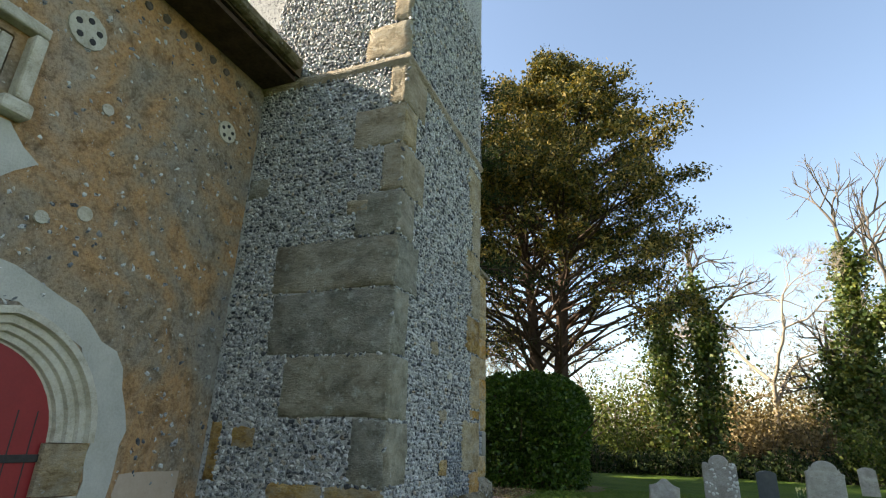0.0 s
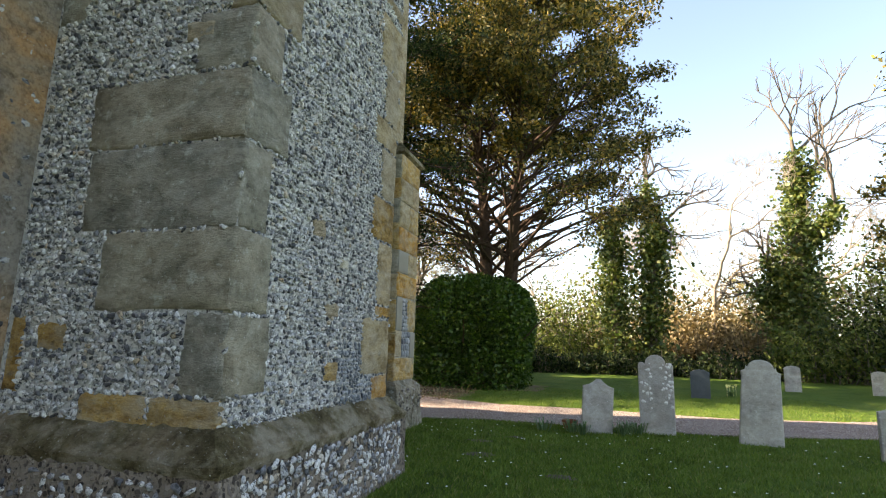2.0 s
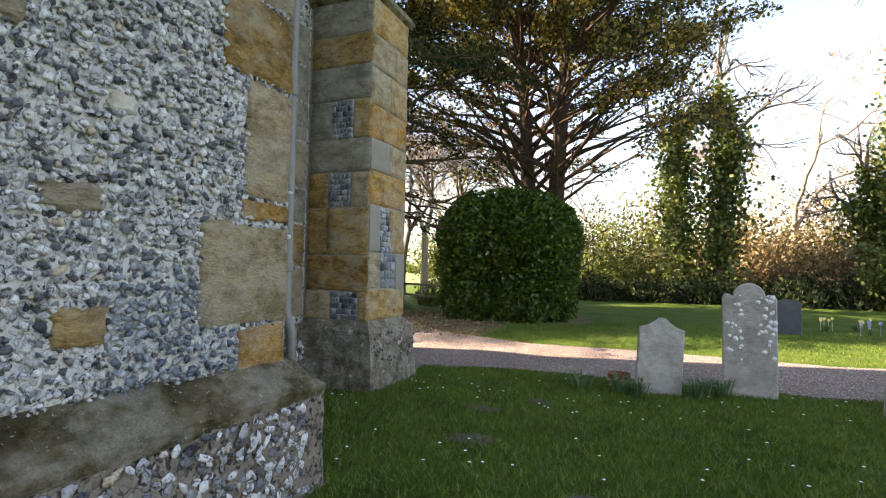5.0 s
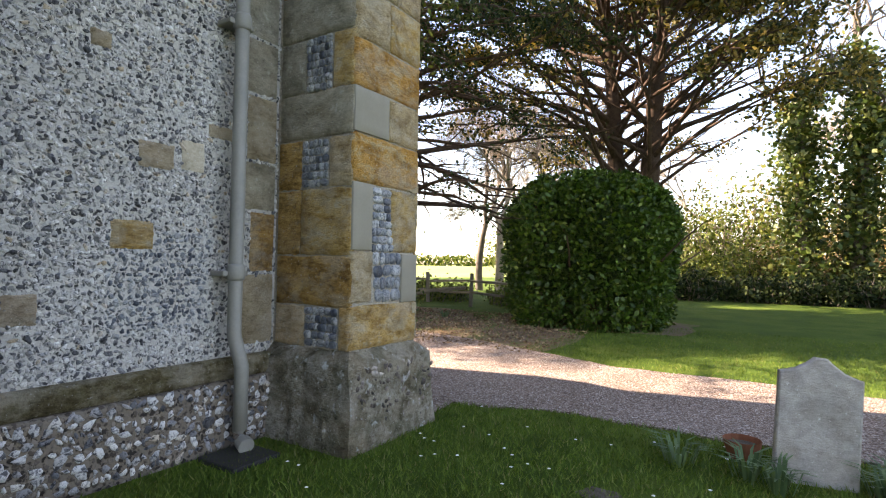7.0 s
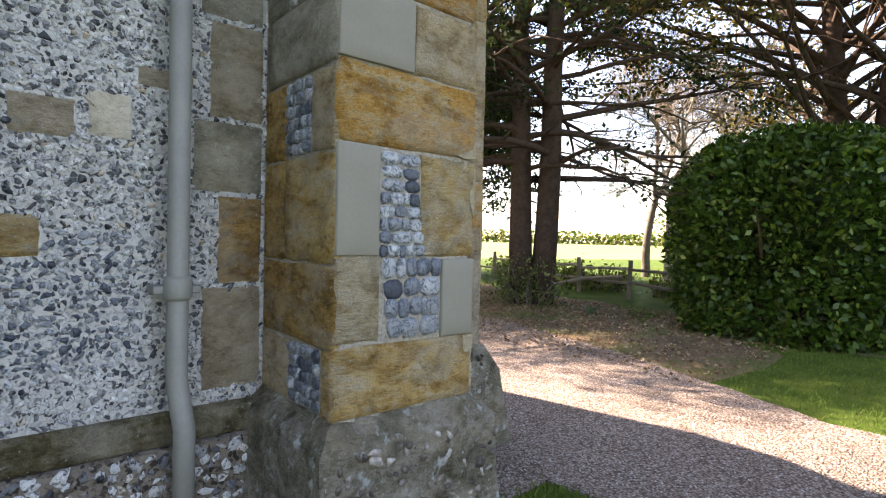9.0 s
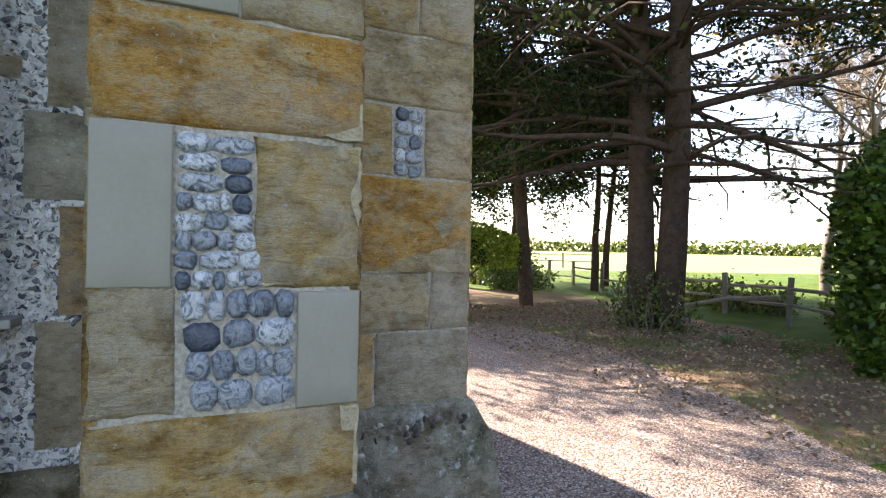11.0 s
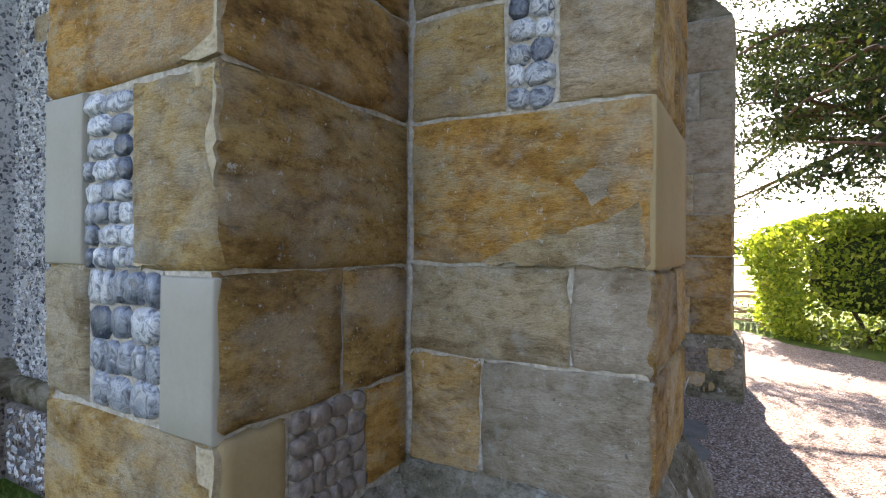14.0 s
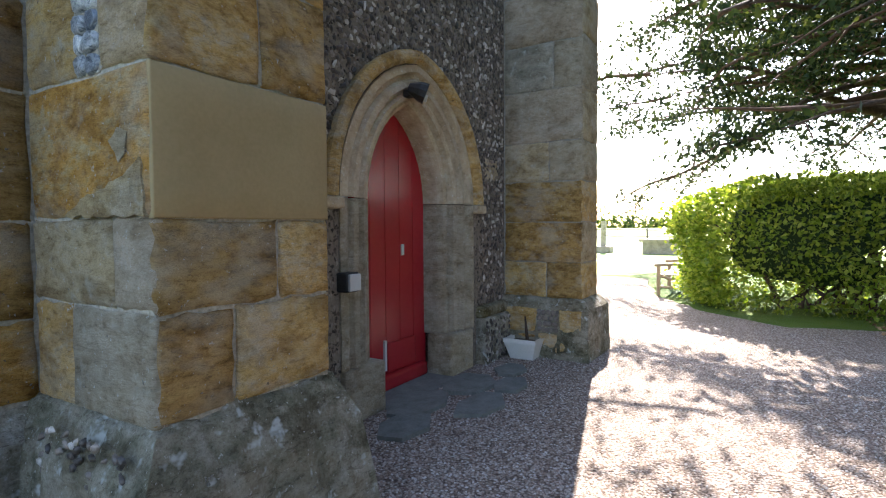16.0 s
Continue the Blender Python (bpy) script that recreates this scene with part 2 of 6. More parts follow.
def flint_piece_mat():
    m, nt, b = mat("pale_flint_cobble", 0.28, 0.5)
    oi = nt.nodes.new("ShaderNodeObjectInfo")
    v = coords(nt)
    col = ramp(nt, oi.outputs["Random"], [(0.0, (0.035, 0.05, 0.075)), (0.2, (0.15, 0.17, 0.2)), (0.55, (0.28, 0.295, 0.31)), (1.0, (0.5, 0.51, 0.51))])
    n = noise_tex(nt, v, 21, 5, 0.6, 2.4)
    col = mix(nt, 0.95, col, ramp(nt, n, [(0.36, (0.1, 0.125, 0.16)), (0.46, (0.5, 0.53, 0.57)), (0.56, (1, 1, 1)), (0.63, (0.6, 0.62, 0.65))]), "MULTIPLY")
    nt.links.new(col, b.inputs["Base Color"])
    bump(nt, b, n, 0.4, 0.02)
    return m


COBBLE = flint_piece_mat()


def plaster_mat():
    m, nt, b = mat("ochre_lime_render", 0.95, 0.15)
    v = coords(nt)
    big = noise_tex(nt, v, 0.9, 5, 0.6, 0.6)
    col = ramp(nt, big, [(0.36, (0.34, 0.31, 0.27)), (0.46, (0.4, 0.31, 0.22)), (0.56, (0.54, 0.32, 0.16)), (0.7, (0.45, 0.37, 0.29))])
    n2 = noise_tex(nt, v, 7, 6, 0.7, 0.5)
    col = mix(nt, 0.9, col, ramp(nt, n2, [(0.34, (0.42, 0.39, 0.36)), (0.5, (0.9, 0.9, 0.9)), (0.7, (1, 0.95, 0.88))]), "MULTIPLY")
    col = mix(nt, 0.6, col, ramp(nt, noise_tex(nt, v, 32, 6, 0.75), [(0.36, (0.4, 0.37, 0.33)), (0.55, (1, 1, 1))]), "MULTIPLY")
    col = mix(nt, spots(nt, v, 26, 0.66, 0.7), col, (0.5, 0.48, 0.43))
    col = mix(nt, spots(nt, v, 17, 0.69, 0.73), col, (0.07, 0.06, 0.05))
    nt.links.new(col, b.inputs["Base Color"])
    bump(nt, b, mix(nt, 0.5, n2, noise_tex(nt, v, 45, 5, 0.7)), 0.9, 0.05)
    return m


PLASTER = plaster_mat()
PALEPLASTER = plain_mat("pale_lime_plaster", (0.34, 0.33, 0.29), (0.5, 0.48, 0.43), 4, 0.95, 0.5)
PINKPLASTER = plain_mat("pinkish_plaster_patch", (0.38, 0.29, 0.22), (0.48, 0.38, 0.3), 5, 0.95, 0.3)


def ground_mat(name, stops, scale, fine, stops2, rel, mixf=0.5):
    m, nt, b = mat(name, 0.95, 0.15)
    v = coords(nt)
    n1 = noise_tex(nt, v, scale, 6, 0.62, 0.5)
    n2 = noise_tex(nt, v, fine, 5, 0.7)
    col = mix(nt, mixf, ramp(nt, n1, stops), ramp(nt, n2, stops2), "MULTIPLY")
    nt.links.new(col, b.inputs["Base Color"])
    bump(nt, b, n2, rel, 0.03)
    return m


GRASS = ground_mat("mown_grass", [(0.3, (0.055, 0.1, 0.012)), (0.5, (0.09, 0.15, 0.018)), (0.7, (0.14, 0.18, 0.03))], 0.9, 55, [(0.3, (0.35, 0.4, 0.3)), (0.7, (1, 1, 1))], 1.0, 0.7)
LITTER = ground_mat("needle_litter", [(0.3, (0.16, 0.11, 0.07)), (0.5, (0.24, 0.17, 0.11)), (0.62, (0.16, 0.17, 0.06)), (0.75, (0.1, 0.14, 0.035))], 0.8, 40, [(0.3, (0.3, 0.28, 0.26)), (0.7, (1, 1, 1))], 1.0, 0.6)
FIELD = ground_mat("far_field_grass", [(0.3, (0.2, 0.27, 0.07)), (0.7, (0.3, 0.34, 0.12))], 0.05, 4, [(0.3, (0.7, 0.7, 0.6)), (0.7, (1, 1, 1))], 0.3)


def gravel_mat():
    m, nt, b = mat("pinkish_gravel", 0.9, 0.2)
    v = coords(nt)
    vo = node(nt, "ShaderNodeTexVoronoi", Scale=62.0)
    nt.links.new(v, vo.inputs["Vector"])
    sep = nt.nodes.new("ShaderNodeSeparateColor")
    nt.links.new(vo.outputs["Color"], sep.inputs[0])
    col = ramp(nt, sep.outputs[0], [(0.0, (0.18, 0.125, 0.095)), (0.3, (0.32, 0.24, 0.19)), (0.7, (0.44, 0.36, 0.3)), (1.0, (0.58, 0.52, 0.47))])
    big = noise_tex(nt, v, 0.7, 5, 0.6)
    col = mix(nt, 0.5, col, ramp(nt, big, [(0.3, (0.6, 0.54, 0.48)), (0.7, (1, 1, 1))]), "MULTIPLY")
    col = mix(nt, 1.0, col, ramp(nt, vo.outputs["Distance"], [(0.3, (1, 1, 1)), (0.75, (0.4, 0.37, 0.35))]), "MULTIPLY")
    nt.links.new(col, b.inputs["Base Color"])
    inv = ramp(nt, vo.outputs["Distance"], [(0.0, (1, 1, 1)), (0.8, (0, 0, 0))])
    bump(nt, b, inv, 0.9, 0.015)
    return m


GRAVEL = gravel_mat()
PEBBLE = island_mat("gravel_pebbles", [(0.0, (0.2, 0.13, 0.1)), (0.35, (0.36, 0.26, 0.2)), (0.7, (0.46, 0.38, 0.32)), (1.0, (0.6, 0.55, 0.5))], 0.85, 0.2, 60, 0.0)
BLADE = island_mat("grass_blades", [(0.0, (0.055, 0.11, 0.012)), (0.5, (0.11, 0.18, 0.022)), (0.9, (0.18, 0.24, 0.045)), (1.0, (0.27, 0.24, 0.1))], 0.7, 0.2, 3, 0.0, 0.25)
YEWLEAF = island_mat("yew_needles", [(0.0, (0.02, 0.034, 0.012)), (0.35, (0.06, 0.068, 0.02)), (0.65, (0.18, 0.145, 0.035)), (1.0, (0.34, 0.24, 0.06))], 0.7, 0.25, 1.5, 0.0, 0.22)
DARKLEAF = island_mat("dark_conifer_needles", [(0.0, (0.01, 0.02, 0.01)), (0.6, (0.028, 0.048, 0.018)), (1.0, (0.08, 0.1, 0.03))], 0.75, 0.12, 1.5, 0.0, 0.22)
BUSHLEAF = island_mat("laurel_leaves", [(0.0, (0.02, 0.05, 0.006)), (0.5, (0.045, 0.1, 0.01)), (0.9, (0.085, 0.16, 0.018)), (1.0, (0.2, 0.25, 0.05))], 0.4, 0.35, 2, 0.0, 0.25)
HEDGELEAF = island_mat("bright_hedge_leaves", [(0.0, (0.1, 0.17, 0.016)), (0.5, (0.22, 0.32, 0.03)), (1.0, (0.42, 0.48, 0.09))], 0.4, 0.5, 2, 0.0, 0.6)
DEADLEAF = island_mat("fallen_brown_leaves", [(0.0, (0.1, 0.06, 0.03)), (0.6, (0.26, 0.17, 0.1)), (1.0, (0.42, 0.32, 0.2))], 0.8, 0.2, 4, 0.0, 0.1)
IVY = island_mat("ivy_leaves", [(0.0, (0.03, 0.06, 0.012)), (0.5, (0.09, 0.14, 0.03)), (1.0, (0.24, 0.25, 0.07))], 0.45, 0.4, 2, 0.0, 0.25)
THICKET = island_mat("olive_brown_thicket", [(0.0, (0.05, 0.05, 0.02)), (0.5, (0.16, 0.15, 0.06)), (1.0, (0.32, 0.27, 0.13))], 0.8, 0.2, 2, 0.0, 0.25)
SCRUB = island_mat("dry_scrub", [(0.0, (0.12, 0.09, 0.045)), (0.5, (0.26, 0.2, 0.1)), (1.0, (0.4, 0.31, 0.17))], 0.8, 0.2, 2, 0.0, 0.25)
GREENSCRUB = island_mat("green_scrub", [(0.0, (0.03, 0.055, 0.012)), (0.5, (0.1, 0.14, 0.03)), (1.0, (0.24, 0.26, 0.07))], 0.7, 0.2, 2, 0.0, 0.25)
WILLOW = island_mat("yellow_willow_leaves", [(0.0, (0.22, 0.22, 0.03)), (1.0, (0.42, 0.38, 0.08))], 0.7, 0.2, 2, 0.0, 0.3)
DAFFLEAF = island_mat("daffodil_leaves", [(0.0, (0.06, 0.12, 0.05)), (1.0, (0.14, 0.22, 0.1))], 0.5, 0.3, 4, 0.0, 0.25)
PETAL = plain_mat("pale_yellow_petals", (0.7, 0.62, 0.2), (0.8, 0.74, 0.4), 9, 0.6, 0.0)
DAISY = plain_mat("white_daisy_petals", (0.75, 0.75, 0.72), (0.8, 0.8, 0.78), 9, 0.6, 0.0)
MAUVE = plain_mat("mauve_petals", (0.3, 0.28, 0.55), (0.45, 0.42, 0.65), 9, 0.6, 0.0)


# ---- building helpers ----
def mesh_np(name, verts, faces, material, smooth=False):
    """A mesh from arrays of points and of triangles or quads."""
    verts, faces = np.asarray(verts, np.float32), np.asarray(faces, np.int32)
    k = faces.shape[1]
    me = bpy.data.meshes.new(name)
    me.vertices.add(len(verts))
    me.vertices.foreach_set("co", verts.ravel())
    me.loops.add(faces.size)
    me.loops.foreach_set("vertex_index", faces.ravel())
    me.polygons.add(len(faces))
    me.polygons.foreach_set("loop_start", np.arange(0, faces.size, k, dtype=np.int32))
    me.polygons.foreach_set("loop_total", np.full(len(faces), k, np.int32))
    if smooth:
        me.polygons.foreach_set("use_smooth", np.ones(len(faces), bool))
    me.update(calc_edges=True)
    me.materials.append(material)
    return me


def link(name, me, parent=None, label="", kind=""):
    ob = new(name, me)
    if parent is not None:
        ob.parent = parent
        if parent.type == "EMPTY":
            ob.matrix_parent_inverse = Matrix.Translation(-parent.location)
    return tagged(ob, label, kind=kind)


def part(name, bm, material, parent=None, label="", smooth=False, kind=""):
    bmesh.ops.recalc_face_normals(bm, faces=bm.faces)
    me = bpy.data.meshes.new(name)
    if smooth:
        for f in bm.faces:
            f.smooth = True
    bm.to_mesh(me)
    bm.free()
    me.materials.append(material)
    return link(name, me, parent, label, kind)


def thing(name, at, label, category, group="", kind=""):
    ob = new(name)
    ob.location, ob.empty_display_size = at, 0.1
    return tagged(ob, label, category, group, kind)


def box(lo, hi, bevel=0.0, bm=None, m=None):
    bm = bm or bmesh.new()
    lo, hi = Vector(lo), Vector(hi)
    r = bmesh.ops.create_cube(bm, size=1)
    vs = r["verts"]
    for v in vs:
        v.co = Vector([(lo[i] + hi[i]) / 2 + v.co[i] * (hi[i] - lo[i]) for i in range(3)])
    if bevel:
        es = list({e for v in vs for e in v.link_edges})
        vs = list({v for f in bmesh.ops.bevel(bm, geom=es, offset=bevel, segments=2, affect="EDGES", profile=0.5)["faces"] for v in f.verts} | {v for v in vs if v.is_valid})
    if m is not None:
        bmesh.ops.transform(bm, matrix=m, verts=vs)
    return bm


def tube(points, radii, sides=8, bm=None, cap=True):
    bm = bm or bmesh.new()
    rings = []
    for i, p in enumerate(points):
        p = Vector(p)
        d = (Vector(points[min(i + 1, len(points) - 1)]) - Vector(points[max(i - 1, 0)])).normalized()
        a = d.orthogonal().normalized() if abs(d.z) < 0.95 else (Vector((1, 0, 0)) - d * d.x).normalized()
        c = d.cross(a)
        r = radii[i] if isinstance(radii, (list, tuple)) else radii
        rings.append([bm.verts.new(p + (a * math.cos(t) + c * math.sin(t)) * r) for t in [2 * math.pi * k / sides for k in range(sides)]])
    for r0, r1 in zip(rings, rings[1:]):
        for k in range(sides):
            bm.faces.new((r0[k], r0[(k + 1) % sides], r1[(k + 1) % sides], r1[k]))
    if cap:
        bm.faces.new(rings[0][::-1])
        bm.faces.new(rings[-1])
    return bm


class Face:
    """A wall face: the point at u = 0, z = 0, the way of u, and the outward normal."""
    def __init__(self, origin, u, n):
        self.o, self.u, self.n = Vector(origin), Vector(u), Vector(n)

    def at(self, u, z, d=0.0):
        return self.o + self.u * u + Vector((0, 0, z)) + self.n * d


FB1 = Face((-1.70, 0, 0), (0, 1, 0), (1, 0, 0))
FB1S = Face((0, 8.81, 0), (1, 0, 0), (0, -1, 0))
FB1W = Face((0, 9.67, 0), (1, 0, 0), (0, 1, 0))
FB2S = Face((-2.52, 0, 0), (0, 1, 0), (1, 0, 0))
FB2F = Face((0, 10.54, 0), (1, 0, 0), (0, 1, 0))
FB3S = Face((-7.1, 0, 0), (0, 1, 0), (1, 0, 0))
FB3F = Face((0, 10.62, 0), (1, 0, 0), (0, 1, 0))
FTF = Face((0, 3.82, 0), (1, 0, 0), (0, -1, 0))
FTS = Face((-0.78, 0, 0), (0, 1, 0), (1, 0, 0))
FTW = Face((-2.55, 0, 0), (0, 1, 0), (1, 0, 0))
FWW = Face((0, 9.71, 0), (1, 0, 0), (0, 1, 0))
FNV = Face((-2.6, 0, 0), (0, 1, 0), (1, 0, 0))
rng = np.random.default_rng(7)


def stone(parent, f, u0, u1, z0, z1, material, proud=0.006, gap=0.005, name="stone", rough=0.006):
    """One dressed block: an uneven front, ragged worn edges sunk into the pointing, sides that go back into the wall."""
    u0, u1, z0, z1 = u0 + gap, u1 - gap, z0 + gap, z1 - gap
    worn = rough > 0.002
    inset = 0.014 if worn else 0.006
    cuts = lambda a, b: [a, a + inset] + [a + (b - a) * k / 5 for k in (1, 2, 3, 4)] + [b - inset, b]
    us, zs = cuts(u0, u1), cuts(z0, z1)
    seed = rng.uniform(0, 90)
    verts, faces = [], []
    for j, z in enumerate(zs):
        for i, u in enumerate(us):
            rim_ = i in (0, 7) or j in (0, 7)
            corner = i in (0, 7) and j in (0, 7)
            q = Vector((u * 7 + seed, z * 11, seed))
            d = proud + rough * 1.1 * noise.noise(q) + rough * 0.5 * rng.uniform(-1, 1)
            if rim_:
                d = -0.0085 + rough * 0.35 * rng.uniform(-1, 1) if worn else proud - 0.004
            jag = rough * (2.0 if corner else 1.3) * rng.uniform(-1, 1) if rim_ else 0.0
            verts.append(f.at(u + jag, z + (rough * 1.3 * rng.uniform(-1, 1) if rim_ else 0.0), d))
    for j in range(7):
        for i in range(7):
            a = j * 8 + i
            faces.append((a, a + 1, a + 9, a + 8))
    rim = list(range(8)) + [8 * k + 7 for k in range(1, 8)] + list(range(62, 55, -1)) + [8 * k for k in range(6, 0, -1)]
    for k in rim:
        verts.append(verts[k] - f.n * 0.03)
    m = len(rim)
    for k in range(m):
        faces.append((rim[k], 64 + k, 64 + (k + 1) % m, rim[(k + 1) % m]))
    me = mesh_np(name, [tuple(v) for v in verts], faces, material, worn)
    return link(name, me, parent)


DOME_T = np.array([[i, (i + 1) % 6, 6 + (i + 1) % 6] for i in range(6)] + [[i, 6 + (i + 1) % 6, 6 + i] for i in range(6)] + [[6 + i, 6 + (i + 1) % 6, 12] for i in range(6)])


def dome(f, u, z, ru, rz, d, turn, lift=0.0):
    """The points of one flint nodule set in a wall."""
    a = np.arange(6) * math.pi / 3 + rng.uniform(-0.25, 0.25, 6)
    k = rng.uniform(0.5, 1.25, 6)
    ring = np.stack([np.cos(a) * k * ru, np.sin(a) * k * rz, np.full(6, -0.004)], 1)
    ring2 = ring * [0.78, 0.78, 0] + np.stack([np.zeros(6), np.zeros(6), d * rng.uniform(0.35, 1.1, 6)], 1)
    top = np.array([[rng.uniform(-0.2, 0.2) * ru, rng.uniform(-0.2, 0.2) * rz, d]])
    p = np.concatenate([ring, ring2, top])
    c, s = math.cos(turn), math.sin(turn)
    x, y = p[:, 0] * c - p[:, 1] * s + u, p[:, 0] * s + p[:, 1] * c + z
    o, uu, nn = np.array(f.o), np.array(f.u), np.array(f.n)
    return o + x[:, None] * uu + y[:, None] * np.array([0, 0, 1.0]) + (p[:, 2] + lift)[:, None] * nn


def flint_field(name, parent, f, u0, u1, z0, z1, size, material, holes=(), arch=None, fill=0.9, label="", d=0.012, lift=0.0, single=None):
    """A stretch of flintwork as one part: uneven nodules in mortar, left out where dressed stones sit."""
    verts, tris, n = [], [], 0
    z = z0 + size * 0.5
    while z < z1:
        u = u0 + size * rng.uniform(0.3, 0.7)
        row = size * rng.uniform(0.6, 0.95)
        while u < u1 - size * 0.3:
            w = size * rng.choice([0.35, 0.5, 0.7, 0.9, 1.1, 1.5])
            uu, zz = u + w * 0.5, z + rng.uniform(-0.2, 0.2) * size
            u += w * 1.0
            if rng.random() > fill or any(a + 0.012 < uu < b - 0.012 and c + 0.012 < zz < e - 0.012 for a, b, c, e in holes) or (arch and arch(uu, zz)):
                continue
            shape = dome(f, uu, zz, w * 0.5, row * rng.uniform(0.38, 0.66), d * rng.uniform(0.5, 1.4), rng.uniform(-1.2, 1.2), lift)
            if single and single[0] < uu < single[1] and single[2] < zz < single[3]:
                link("flint", mesh_np("flint", shape, DOME_T, COBBLE), parent)
                continue
            verts.append(shape)
            tris.append(DOME_T + n)
            n += 13
        z += row
    if verts:
        return link(name, mesh_np(name, np.concatenate(verts), np.concatenate(tris), material), parent, label, "stuff")


def cobble_panel(parent, f, poly, size, material=None, name="flint"):
    """A panel of squared flints, each an object of its own. poly: rows of (z0, z1, u0, u1)."""
    for z0, z1, u0, u1 in poly:
        part("panel_mortar", box(tuple(f.at(u0, z0, -0.03)), tuple(f.at(u1, z1, -0.006))), MORTAR, parent)
        n = max(1, round((u1 - u0) / size) + int(rng.integers(-1, 2)) * ((u1 - u0) > 2.5 * size))
        cuts = np.linspace(u0, u1, n + 1) + np.r_[0, rng.uniform(-0.28, 0.28, n - 1) * (u1 - u0) / n, 0]
        for a, b in zip(cuts, cuts[1:]):
            ang = np.arange(8) * math.pi / 4 + math.pi / 8
            rad = rng.uniform(0.84, 1.03, 8)
            cx, cz, hw, hh = (a + b) / 2, (z0 + z1) / 2 + rng.uniform(-0.004, 0.004), (b - a) / 2 * 1.1, (z1 - z0) / 2 * 1.1
            sq = [(max(-1.0, min(1.0, math.cos(t) * 1.38)) * r, max(-1.0, min(1.0, math.sin(t) * 1.38)) * r) for t, r in zip(ang, rad)]
            h = rng.uniform(0.006, 0.02)
            v = [f.at(cx + p * hw, cz + q * hh, -0.012) for p, q in sq] + [f.at(cx + p * hw * 0.86, cz + q * hh * 0.86, h * rng.uniform(0.3, 0.8)) for p, q in sq]
            v += [f.at(cx + p * hw * 0.6, cz + q * hh * 0.6, h * rng.uniform(0.6, 1.2)) for p, q in sq] + [f.at(cx, cz, h)]
            t = []
            for k in range(8):
                l = (k + 1) % 8
                t += [(k, l, 8 + l), (k, 8 + l, 8 + k), (8 + k, 8 + l, 16 + l), (8 + k, 16 + l, 16 + k), (16 + k, 16 + l, 24)]
            link(name, mesh_np(name, [tuple(p) for p in v], t, material or COBBLE), parent)


def arc_points(a, h, spring, base, n=9):
    """Half-outline of a pointed arch from the foot of its jamb up to the apex: (offset, z)."""
    c = (h * h - a * a) / (2 * a)
    r, top = a + c, math.atan2(h, c)
    return [(a, base)] + [(r * math.cos(t) - c, spring + r * math.sin(t)) for t in [top * k / n for k in range(n + 1)]]


def arch_outline(a, h, spring, base, n=9):
    half = arc_points(a, h, spring, base, n)
    return [(u, z) for u, z in half] + [(-u, z) for u, z in half[-2::-1]]


def inside_arch(a, h, spring):
    c = (h * h - a * a) / (2 * a)
    return lambda u, z: abs(u) < a and (z < spring or math.hypot(abs(u) + c, z - spring) < a + c)


def wall_with_holes(name, f, u0, u1, z0, z1, holes, thick, material, label):
    """A wall of real thickness with openings cut right through it."""
    bm = bmesh.new()
    edges = []
    for ring in [[(u0, z0), (u1, z0), (u1, z1), (u0, z1)]] + list(holes):
        vs = [bm.verts.new(f.at(u, z)) for u, z in ring]
        edges += [bm.edges.new((vs[i], vs[(i + 1) % len(vs)])) for i in range(len(vs))]
    faces = [g for g in bmesh.ops.triangle_fill(bm, edges=edges, use_beauty=True)["geom"] if isinstance(g, bmesh.types.BMFace)]
    ext = bmesh.ops.extrude_face_region(bm, geom=faces)
    bmesh.ops.translate(bm, vec=-f.n * thick, verts=[g for g in ext["geom"] if isinstance(g, bmesh.types.BMVert)])
    return part(name, bm, material, None, label, kind="structure")


def moulding(name, f, cu, orders, material, parent, spring, base, lower, upper, label="", sides=(1, -1), n=10):
    """Swept mouldings of an arch between two profiles. orders: (half width, rise, depth); lower/upper choose jambs or arch."""
    for s in sides:
        bm = bmesh.new()
        rows = []
        for a, h, d in orders:
            pts = arc_points(a, h, spring, base, n)
            pts = pts[:2] if (lower and not upper) else (pts[1:] if upper and not lower else pts)
            rows.append([bm.verts.new(f.at(cu + s * u, z, d)) for u, z in pts])
        for r0, r1 in zip(rows, rows[1:]):
            for k in range(len(r0) - 1):
                bm.faces.new((r0[k], r0[k + 1], r1[k + 1], r1[k]))
        part(name, bm, material, parent, label)


